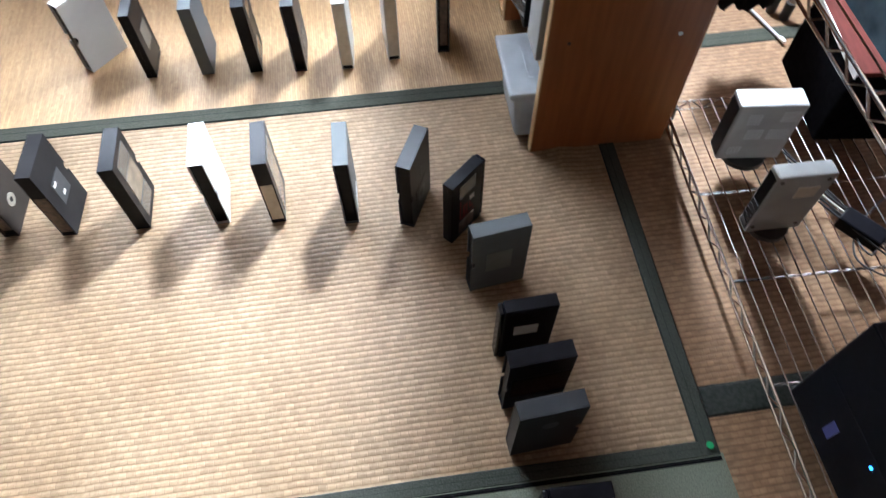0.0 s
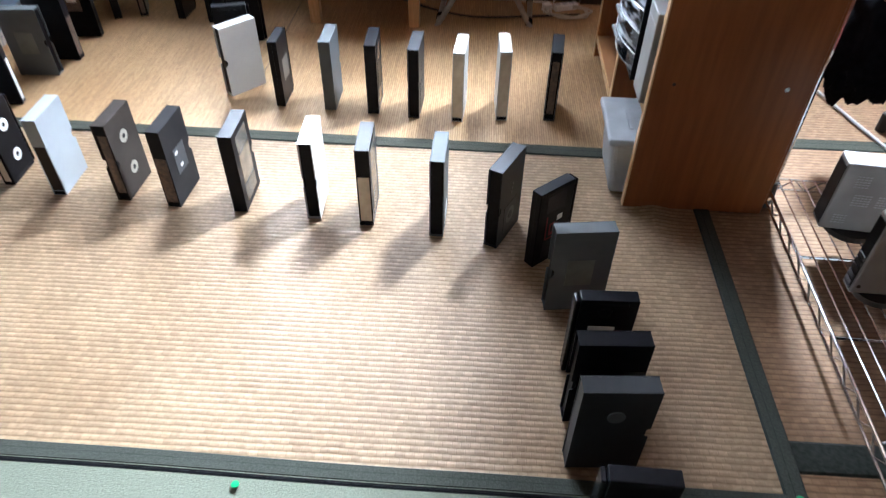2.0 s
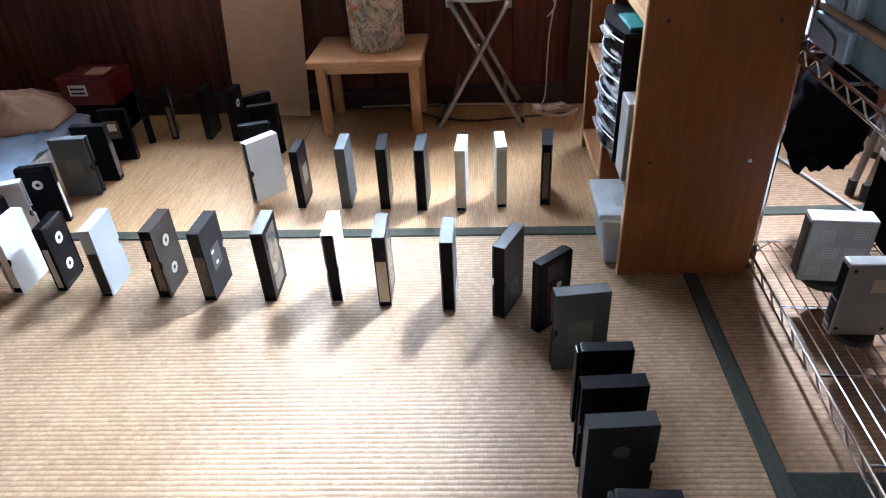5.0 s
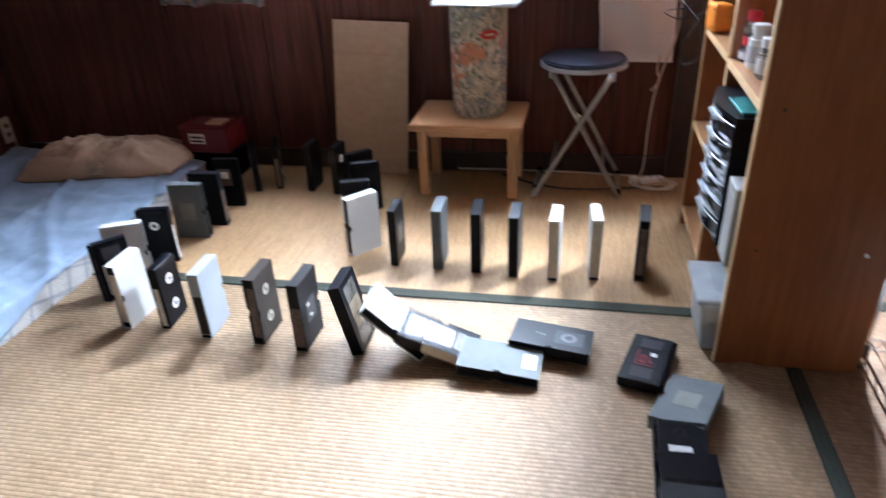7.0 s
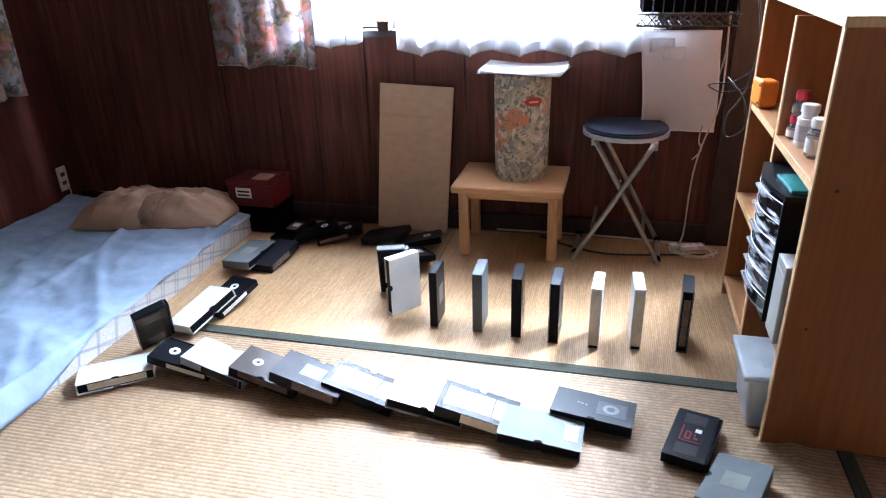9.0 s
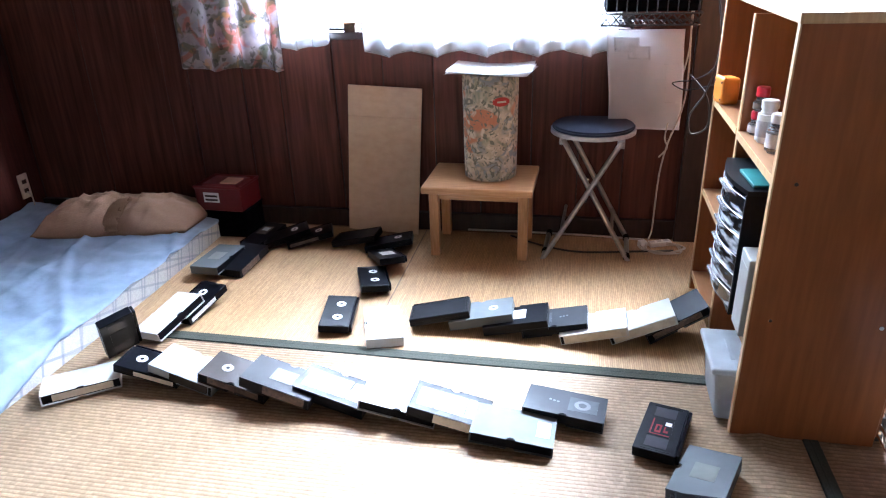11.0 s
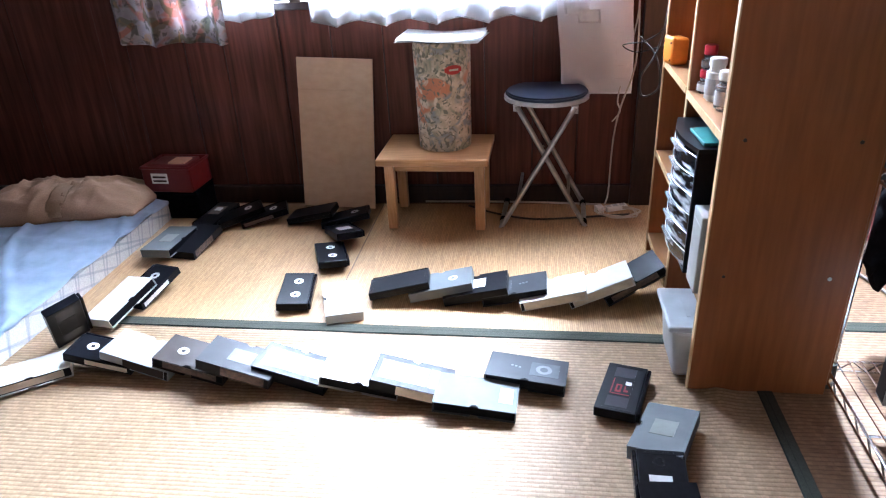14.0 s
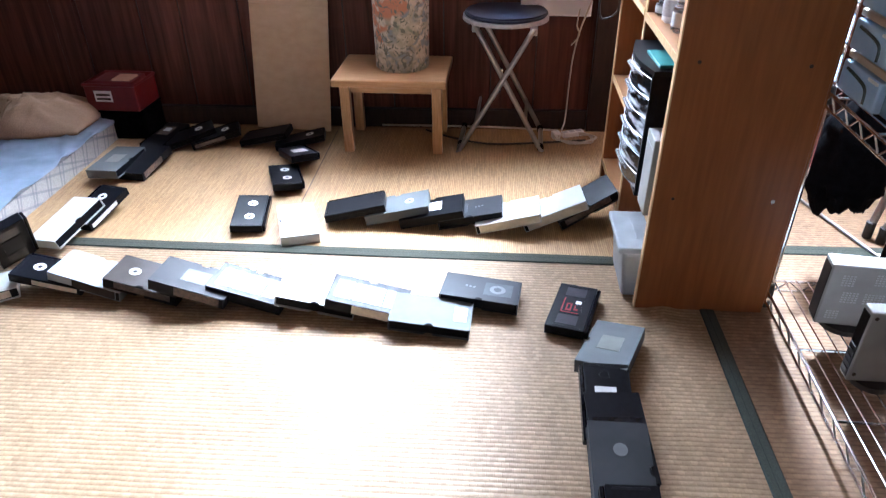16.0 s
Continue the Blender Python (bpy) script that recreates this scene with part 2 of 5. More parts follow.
M["label"] = mat("cream_paper_label", (0.62, 0.56, 0.46), 0.7, (0.52, 0.46, 0.36), 60)
M["label_w"] = mat("white_paper_label", (0.72, 0.72, 0.70), 0.6, scale=40)
M["label_r"] = mat("red_paper_label", (0.110, 0.012, 0.014), 0.55, scale=40)
M["label_k"] = mat("brown_printed_label", (0.16, 0.11, 0.08), 0.6, (0.08, 0.06, 0.05), 120)


# ---- mesh helpers ----
def part(name, bm, material, parent=None, label="", smooth=False):
    me = bpy.data.meshes.new(name)
    bm.to_mesh(me)
    bm.free()
    for m_ in (material if isinstance(material, (list, tuple)) else [material]):
        me.materials.append(m_)
    if smooth:
        for p in me.polygons:
            p.use_smooth = True
    ob = new(name, me)
    if parent is not None:
        ob.parent = parent
    if label:
        ob["label"] = label
    return ob


def box(x0, y0, z0, x1, y1, z1, bevel=0.0, seg=2, bm=None):
    own = bm is None
    b2 = bmesh.new()
    bmesh.ops.create_cube(b2, size=1.0)
    bmesh.ops.scale(b2, vec=(x1 - x0, y1 - y0, z1 - z0), verts=b2.verts)
    bmesh.ops.translate(b2, vec=((x0 + x1) / 2, (y0 + y1) / 2, (z0 + z1) / 2), verts=b2.verts)
    if bevel:
        bmesh.ops.bevel(b2, geom=list(b2.edges), offset=bevel, segments=seg, affect="EDGES", profile=0.5)
    if own:
        return b2
    merge(bm, b2)
    return bm


def merge(bm, b2, m=None):
    if m is not None:
        bmesh.ops.transform(b2, matrix=m, verts=b2.verts)
    me = bpy.data.meshes.new("tmp")
    b2.to_mesh(me)
    b2.free()
    bm.from_mesh(me)
    bpy.data.meshes.remove(me)


def cyl(r, h, seg=24, r2=None, m=None, bevel=0.0):
    bm = bmesh.new()
    bmesh.ops.create_cone(bm, cap_ends=True, segments=seg, radius1=r, radius2=r if r2 is None else r2, depth=h)
    bmesh.ops.translate(bm, vec=(0, 0, h / 2), verts=bm.verts)
    if bevel:
        bmesh.ops.bevel(bm, geom=[e for e in bm.edges if abs(e.verts[0].co.z - e.verts[1].co.z) < 1e-6], offset=bevel, segments=2, affect="EDGES")
    if m is not None:
        bmesh.ops.transform(bm, matrix=m, verts=bm.verts)
    return bm


def tube(pts, r, seg=8, bm=None, closed=False):
    """A round tube along points."""
    bm = bm or bmesh.new()
    pts = [Vector(p) for p in pts]
    n = len(pts)
    rings = []
    up = Vector((0.31, 0.17, 0.93)).normalized()
    for i, p in enumerate(pts):
        a, b = pts[(i - 1) % n] if (i or closed) else p, pts[(i + 1) % n] if (i < n - 1 or closed) else p
        d = (b - a).normalized()
        s = d.cross(up)
        if s.length < 0.05:
            s = d.cross(Vector((1, 0, 0)))
        s.normalize()
        u = s.cross(d)
        rings.append([bm.verts.new(p + r * (math.cos(2 * math.pi * k / seg) * s + math.sin(2 * math.pi * k / seg) * u)) for k in range(seg)])
    for i in range(n if closed else n - 1):
        A, B = rings[i], rings[(i + 1) % n]
        for k in range(seg):
            bm.faces.new((A[k], A[(k + 1) % seg], B[(k + 1) % seg], B[k]))
    if not closed:
        bm.faces.new(rings[0][::-1])
        bm.faces.new(rings[-1])
    return bm


def smooth_path(ctrl, n=8):
    """Catmull-Rom points through the control points."""
    P = [Vector(c) for c in ctrl]
    P = [P[0]] + P + [P[-1]]
    out = []
    for i in range(1, len(P) - 2):
        for k in range(n):
            t = k / n
            a, b, c, d = P[i - 1], P[i], P[i + 1], P[i + 2]
            out.append(0.5 * ((2 * b) + (c - a) * t + (2 * a - 5 * b + 4 * c - d) * t * t + (3 * b - a - 3 * c + d) * t ** 3))
    out.append(P[-2])
    return out


def prism(outline, h):
    """An outline in the xy plane, extruded upwards."""
    bm = bmesh.new()
    f = bm.faces.new([bm.verts.new((x, y, 0)) for x, y in outline])
    r = bmesh.ops.extrude_face_region(bm, geom=[f])
    bmesh.ops.translate(bm, vec=(0, 0, h), verts=[v for v in r["geom"] if isinstance(v, bmesh.types.BMVert)])
    bmesh.ops.recalc_face_normals(bm, faces=bm.faces)
    return bm


def sheet(nx, ny, fn):
    """A grid whose points come from fn(u, v), u and v from 0 to 1."""
    bm = bmesh.new()
    V = [[bm.verts.new(fn(i / nx, j / ny)) for j in range(ny + 1)] for i in range(nx + 1)]
    for i in range(nx):
        for j in range(ny):
            bm.faces.new((V[i][j], V[i + 1][j], V[i + 1][j + 1], V[i][j + 1]))
    return bm


def thing(name, label, category, m=None, group=""):
    e = new(name)
    e.empty_display_size = 0.05
    if m is not None:
        e.matrix_basis = m
    return tagged(e, label, category, group)


def setting(ob, label, category=""):
    return tagged(ob, label, category, kind="structure")


# ---- the room ----
setting(part("floor", box(LEFT_X - 0.1, BACK_Y, -0.06, RIGHT_X + 0.1, WALL_Y + 0.1, -0.004), M["tatami"]), "worn brown tatami floor of the room", "floor")


def cloth_band(x0, y0, x1, y1, w, mtl, name, label, z=0.0, h=0.003):
    a, b = Vector((x0, y0, 0)), Vector((x1, y1, 0))
    s = (b - a).normalized().cross(Vector((0, 0, 1))) * w / 2
    n = 60
    bm = bmesh.new()
    rows = []
    for i in range(n + 1):
        p = a.lerp(b, i / n)
        wob = 0.002 * noise.noise((p.x * 3, p.y * 3, 4.0))
        q = p + s.normalized() * wob
        rows.append([bm.verts.new(q + s * k + Vector((0, 0, z + (h if abs(k) < 1 else 0)))) for k in (-1, -0.82, -0.14, -0.04, 0.06, 0.86, 1)])
    for A, B in zip(rows, rows[1:]):
        for k in range(6):
            bm.faces.new((A[k], A[k + 1], B[k + 1], B[k])).material_index = (1, 0, 1, 0, 0, 1)[k]
    bmesh.ops.recalc_face_normals(bm, faces=bm.faces)
    return setting(part(name, bm, [mtl, M["heri_dark"]]), label, "mat border")


# tatami borders that show beside the rugs
cloth_band(0.15, -0.628, RIGHT_X, -0.628, 0.06, M["heri_dark"], "tatami_border", "dark cloth border of the tatami floor", -0.004)
cloth_band(0.15, 0.300, RIGHT_X, 0.300, 0.05, M["heri"], "tatami_border", "green cloth border of the tatami floor", -0.004)
def near_mat(u, v):
    x, y = -2.75 + 2.935 * u, -0.715 + 0.935 * v
    ridge = 0.009 * math.exp(-((x - 0.055 - 0.10 * (y + 0.15)) / 0.028) ** 2) * math.exp(-((y - 0.02) / 0.17) ** 2)
    ridge += 0.00026 * (0.5 - 0.5 * math.cos(2 * math.pi * y / 0.0118))
    return (x, y, -0.0007 + ridge + 0.0012 * noise.noise((x * 3.2, y * 3.2, 3.0)) + (0.002 * noise.noise((x * 9, y * 7, 1.0)) if x > 0.0 else 0))


bm = sheet(150, 560, near_mat)
bmesh.ops.solidify(bm, geom=bm.faces[:], thickness=0.003)
setting(part("rush_mat_near", bm, M["mat_near"], smooth=True), "golden coarse woven rush mat with ribbed weave", "mat")
setting(part("rush_mat_far", box(-2.75, 0.225, -0.004, 0.10, 1.165, -0.001, 0.001), M["mat_far"]), "golden fine woven rush mat with straight grain", "mat")
cloth_band(-2.75, 0.262, 0.0, 0.212, 0.046, M["heri"], "mat_border", "green cloth edging between two rush mats")
cloth_band(0.168, -0.72, 0.185, 0.23, 0.036, M["heri_mid"], "mat_border", "dark green cloth edging of the rush mat", 0.0012)
cloth_band(-2.75, -0.672, 0.185, -0.712, 0.03, M["heri_mid"], "mat_border", "dark green cloth edging of the rush mat", 0.0, 0.004)
# thin black strip imitating the shadow under the raised mat edge
cloth_band(-2.75, -0.6915, 0.185, -0.7315, 0.0085, M["cloth_black"], "trim", "black strip drawn as shade along the edge of the rush mat", 0.0026, 0.0008)
setting(part("trim", box(-0.9772, 0.50, -0.0012, -0.9742, 1.163, -0.0002), M["label_k"]), "thin dark seam in the fine rush mat", "seam")
carpet = prism([(-2.75, BACK_Y), (0.19, BACK_Y), (0.19, -0.722), (-2.75, -0.682)], 0.0068)
bmesh.ops.translate(carpet, vec=(0, 0, -0.004), verts=carpet.verts)
setting(part("carpet", carpet, M["rug"]), "grey-green carpet beside the rush mat", "carpet")

pin = thing("push_pin", "green push pin in the corner of the rush mat", "pin", pose(0.170, -0.708, 0.0045), "push pins along the mat")
part("head", cyl(0.0055, 0.005, 14, 0.007, bevel=0.001), mat("green_plastic", (0.01, 0.30, 0.10), 0.3), pin)
part("shaft", cyl(0.003, 0.004, 10), M["chrome"], pin).location.z = -0.003
tagged(copy_thing(pin, pose(-0.685, -0.738, 0.0048)), "green push pin in the grey-green carpet")


def wall_with_opening(name, axis, at, thick, a0, a1, holes, mtl, label):
    """A wall on the plane axis=at from a0 to a1, floor to ceiling, with holes (lo, hi, zlo, zhi)."""
    cuts = sorted({a0, a1, *[h for ho in holes for h in ho[:2]]})
    bm = bmesh.new()
    for lo, hi in zip(cuts, cuts[1:]):
        zs = [(-0.05, CEIL)]
        for ho in holes:
            if ho[0] <= lo and hi <= ho[1]:
                zs = [(-0.05, ho[2]), (ho[3], CEIL)]
        for z0, z1 in zs:
            if axis == "y":
                box(lo, min(at, at + thick), z0, hi, max(at, at + thick), z1, bm=bm)
            else:
                box(min(at, at + thick), lo, z0, max(at, at + thick), hi, z1, bm=bm)
    bmesh.ops.remove_doubles(bm, verts=bm.verts, dist=1e-5)
    return setting(part(name, bm, mtl), label, "wall")


WIN_A, WIN_B = (-1.62, -0.24, 0.80, 2.05), (0.18, 0.74, 1.42, 2.45)
wall_with_opening("wall_north", "y", WALL_Y, 0.14, LEFT_X - 0.1, RIGHT_X + 0.1, [WIN_A, WIN_B], M["trim"], "dark wood wall behind the panelling")
wall_with_opening("wall_west", "x", LEFT_X, -0.10, BACK_Y, WALL_Y, [], M["panel_west_shaded"], "red-brown wood wall with shade put into its colour")
wall_with_opening("wall_east", "x", RIGHT_X, 0.10, BACK_Y, WALL_Y, [], M["panel"], "dark reddish-brown wood wall")
wall_with_opening("wall_south", "y", BACK_Y, -0.10, LEFT_X, RIGHT_X, [], M["plaster"], "pale plaster wall")
setting(part("ceiling", box(LEFT_X - 0.1, BACK_Y - 0.1, CEIL, RIGHT_X + 0.1, WALL_Y + 0.2, CEIL + 0.05), M["ceiling"]), "brown wood-grain ceiling boards", "ceiling")

# panels of the far wall, with narrow grooves between them
north = bpy.data.objects["wall_north"]
xs = [-2.79, -2.42, -2.06, -1.96, -1.72, -1.56, -1.33, -1.13, -0.93, -0.75, -0.55, -0.37, -0.20, 0.02, 0.18, 0.46, 0.74, 0.99]
for i, (a, b) in enumerate(zip(xs, xs[1:])):
    top = CEIL
    for w in (WIN_A, WIN_B):
        if b > w[0] + 0.02 and a < w[1] - 0.02:
            top = w[2] - 0.02
    proud = 0.022 if i == 2 else 0.008
    part("panel", box(a + 0.0025, WALL_Y - proud, 0.075, b - 0.0025, WALL_Y - 0.0005, top, 0.0015, 1), M["panel"], north)
setting(part("baseboard", box(LEFT_X, WALL_Y - 0.022, -0.003, RIGHT_X, WALL_Y - 0.0005, 0.072, 0.002), M["trim"]), "black-brown baseboard of the panelled wall", "baseboard")
# west wall panels, in the wood whose colour holds the shade
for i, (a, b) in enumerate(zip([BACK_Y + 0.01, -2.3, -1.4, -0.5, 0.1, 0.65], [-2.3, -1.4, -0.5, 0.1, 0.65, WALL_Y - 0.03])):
    part("panel", box(LEFT_X + 0.0005, a + 0.0025, 0.0, LEFT_X + 0.008, b - 0.0025, CEIL, 0.0015, 1), M["panel_west_shaded"], bpy.data.objects["wall_west"])


for a_, b_ in zip([BACK_Y + 0.01, -2.3, -1.4, -0.5, 0.0, 0.45, 0.85], [-2.3, -1.4, -0.5, 0.0, 0.45, 0.85, WALL_Y - 0.03]):
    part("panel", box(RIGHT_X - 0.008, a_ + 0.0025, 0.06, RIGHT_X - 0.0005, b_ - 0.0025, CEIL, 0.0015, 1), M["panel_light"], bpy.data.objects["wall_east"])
setting(part("baseboard", box(RIGHT_X - 0.014, BACK_Y, -0.003, RIGHT_X - 0.0005, WALL_Y - 0.03, 0.056, 0.002), M["trim"]), "dark baseboard of the side wall", "baseboard")


setting(part("trim", box(0.012, WALL_Y - 0.05, 0.0, 0.105, WALL_Y - 0.024, CEIL, 0.003), M["trim"]), "black-brown upright post on the panelled wall", "post")


def window_unit(name, w, label):
    e = setting(new(name), label, "window")
    x0, x1, z0, z1 = w
    al = M["win_frame"]
    t = 0.035
    for nm, bb in (("window_frame", (x0, z0, x1, z0 + t)), ("window_frame", (x0, z1 - t, x1, z1)), ("window_frame", (x0, z0 + t, x0 + t, z1 - t)),
                   ("window_frame", (x1 - t, z0 + t, x1, z1 - t)), ("mullion", ((x0 + x1) / 2 - 0.02, z0 + t, (x0 + x1) / 2 + 0.02, z1 - t))):
        part(nm, box(bb[0], WALL_Y + 0.05, bb[1], bb[2], WALL_Y + 0.09, bb[3], 0.003), al, e)
    part("window_sill", box(x0 - 0.03, WALL_Y - 0.045, z0 - 0.028, x1 + 0.03, WALL_Y + 0.14, z0, 0.003), M["trim"], e)
    return e


M["win_frame"] = mat("aluminium_window_frame", (0.55, 0.53, 0.50), 0.4, metal=0.7)
glow_m = bpy.data.materials.new("overcast_sky")
glow_m.use_nodes = True
gb = glow_m.node_tree.nodes["Principled BSDF"]
gb.inputs["Base Color"].default_value = (0.8, 0.85, 0.9, 1)
gb.inputs["Emission Color"].default_value, gb.inputs["Emission Strength"].default_value = (0.92, 0.96, 1.0, 1), 2.2
setting(part("backdrop", box(-4.5, WALL_Y + 1.60, -0.5, 3.5, WALL_Y + 1.62, 3.6), glow_m), "bright overcast sky outside the windows", "sky")
window_unit("window_1", WIN_A, "wide window with aluminium frame behind lace curtain")
window_unit("window_2", WIN_B, "bright window beyond the bookshelf")


# ---- video tapes ----
SIZE = dict(b=(0.025, 0.103, 0.187), c=(0.030, 0.112, 0.196))


def plate(y0, y1, z0, z1, t, notch=0):
    """A sleeve wall in the yz plane, with a thumb notch on the side notch (-1, 0 or 1)."""
    mid, r = (z0 + z1) / 2, 0.011
    arc = [(r * 0.8 * math.sin(a), r * math.cos(a)) for a in [math.pi * k / 8 for k in range(9)]]
    pts = [(y0, z0)]
    pts += [(y1, z0)] + ([(y1 - d, mid - c) for d, c in arc] if notch > 0 else []) + [(y1, z1), (y0, z1)]
    pts += [(y0 + d, mid + c) for d, c in arc] if notch < 0 else []
    bm = prism(pts, t)
    bmesh.ops.transform(bm, matrix=Matrix(((0, 0, 1, 0), (1, 0, 0, 0), (0, 1, 0, 0), (0, 0, 0, 1))), verts=bm.verts)
    return bm


def ring(r0, r1, h, seg=20):
    bm = bmesh.new()
    V = [[bm.verts.new((r * math.cos(2 * math.pi * k / seg), r * math.sin(2 * math.pi * k / seg), z)) for k in range(seg)] for r, z in ((r0, 0), (r0, h), (r1, h), (r1, 0))]
    for a in range(3):
        for k in range(seg):
            bm.faces.new((V[a][k], V[a][(k + 1) % seg], V[a + 1][(k + 1) % seg], V[a + 1][k]))
    bmesh.ops.recalc_face_normals(bm, faces=bm.faces)
    return bm


def on_face(side, x):
    """Turns a mesh lying in xy (x along the height, y along the width) onto the big face on that side."""
    return Matrix(((0, 0, side, side * x), (0, 1, 0, 0), (1, 0, 0, 0), (0, 0, 0, 1)))


def face_marks(root, style, side, x, w, h, inside=False):
    """Hubs, windows or labels on a big face whose surface lies at x."""
    hub = M["hub_dim"] if inside else M["hub"]

    def rect(name, y0, y1, z0, z1, mtl, t=0.0007, bev=0.002):
        b = box(z0, y0, 0, z1, y1, t)
        bmesh.ops.transform(b, matrix=on_face(side, x), verts=b.verts)
        bmesh.ops.recalc_face_normals(b, faces=b.faces)
        return part(name, b, mtl, root)

    if style == "hubs":
        for z in (h * 0.29, h * 0.71):
            b = ring(0.006, 0.0152, 0.0008)
            bmesh.ops.transform(b, matrix=Matrix.Translation((0, 0, z)) @ on_face(side, x), verts=b.verts)
            bmesh.ops.recalc_face_normals(b, faces=b.faces)
            part("hub", b, hub, root)
            b = cyl(0.006, 0.0005, 16)
            bmesh.ops.transform(b, matrix=Matrix.Translation((0, 0, z)) @ on_face(side, x), verts=b.verts)
            bmesh.ops.recalc_face_normals(b, faces=b.faces)
            part("hub_core", b, M["tape_dark"], root)
    elif style in ("disc", "disc_low"):
        z = h * (0.70 if style == "disc" else 0.32)
        b = cyl(0.0135, 0.0007, 24) if inside and root["label"].startswith("grey") else ring(0.006, 0.0150, 0.0007)
        bmesh.ops.transform(b, matrix=Matrix.Translation((0, 0, z)) @ on_face(side, x), verts=b.verts)
        bmesh.ops.recalc_face_normals(b, faces=b.faces)
        part("hub", b, M["reel_hub"] if inside and root["label"].startswith("grey") else hub, root)
    elif style == "reels":
        rect("label", -0.030, 0.030, h * 0.10, h * 0.46, M["reel"])
        for r_, t_, m_ in ((0.020, 0.0009, M["reel_hub"]), (0.010, 0.0012, M["reel"])):
            b = cyl(r_, t_, 28)
            bmesh.ops.transform(b, matrix=Matrix.Translation((0, 0, h * 0.29)) @ on_face(side, x), verts=b.verts)
            bmesh.ops.recalc_face_normals(b, faces=b.faces)
            part("reel", b, m_, root)
        for k in range(3):
            rect("print_bar", -0.004 + 0.002 * k, 0.002 + 0.002 * k, h * (0.58 + 0.05 * k), h * (0.61 + 0.05 * k), M["reel_hub"])
    elif style in ("windows", "windows_red", "windows_pale"):
        wm = {"windows_pale": M["win_bright"], "windows_red": M["window"]}.get(style, M["window"])
        lab = M["black"] if style == "windows_red" else (M["win_label"] if style == "windows_pale" else M["tape_dark"])
        lo, hi = (-0.036, 0.034) if style == "windows_pale" else (-0.030, 0.020)
        rect("window", lo, hi, h * 0.08, h * 0.29, wm)
        rect("window", lo, hi, h * 0.71, h * 0.92, wm)
        rect("label", lo, hi, h * 0.315, h * 0.685, lab)
        if style == "windows_red":
            rect("sticker", 0.002, 0.016, h * 0.55, h * 0.62, M["label_w"], 0.0012)
            for y0, y1, z0, z1 in ((-0.028, -0.025, 0.34, 0.66), (-0.025, 0.017, 0.335, 0.35), (-0.018, -0.004, 0.38, 0.42), (-0.018, -0.014, 0.42, 0.52), (-0.008, -0.004, 0.42, 0.52), (-0.018, -0.004, 0.52, 0.545), (0.002, 0.012, 0.40, 0.44), (0.002, 0.005, 0.44, 0.52)):
                rect("print_bar", y0, y1, h * z0, h * z1, M["red_print"], 0.0012)
    elif style in ("label", "label_w", "label_dim"):
        rect("label", -0.024, 0.026, h * 0.34, h * 0.66, {"label": M["label"], "label_w": M["label_w"], "label_dim": M["label_faint"]}[style])
    elif style == "label_bits":
        rect("label", -0.024, 0.026, h * 0.34, h * 0.66, M["reel"])
        for y0, y1, z0, z1 in ((-0.020, -0.006, 0.585, 0.62), (-0.008, 0.004, 0.40, 0.44)):
            rect("sticker", y0, y1, h * z0, h * z1, M["hub"], 0.0012)
    elif style == "strip":
        rect("label", -0.021, 0.023, h * 0.50, h * 0.68, M["label_w"])
        b = ring(0.008, 0.012, 0.0007)
        bmesh.ops.transform(b, matrix=Matrix.Translation((0, 0, h * 0.85)) @ on_face(side, x), verts=b.verts)
        bmesh.ops.recalc_face_normals(b, faces=b.faces)
        part("hub", b, M["tape_dark"], root)
    elif style == "patch":
        rect("label", -0.026, 0.026, h * 0.06, h * 0.22, M["label_w"])
    elif style == "panel":
        rect("raised_panel", -w * 0.49, w * 0.42, h * 0.30, h * 0.70, M["black_gloss"], 0.001)
    elif style == "print":
        rect("print_bar", -0.02, 0.03, h * 0.45, h * 0.80, M["label_k"])
        rect("print_bar", -0.01, 0.02, h * 0.60, h * 0.74, M["label_w"], 0.0011)


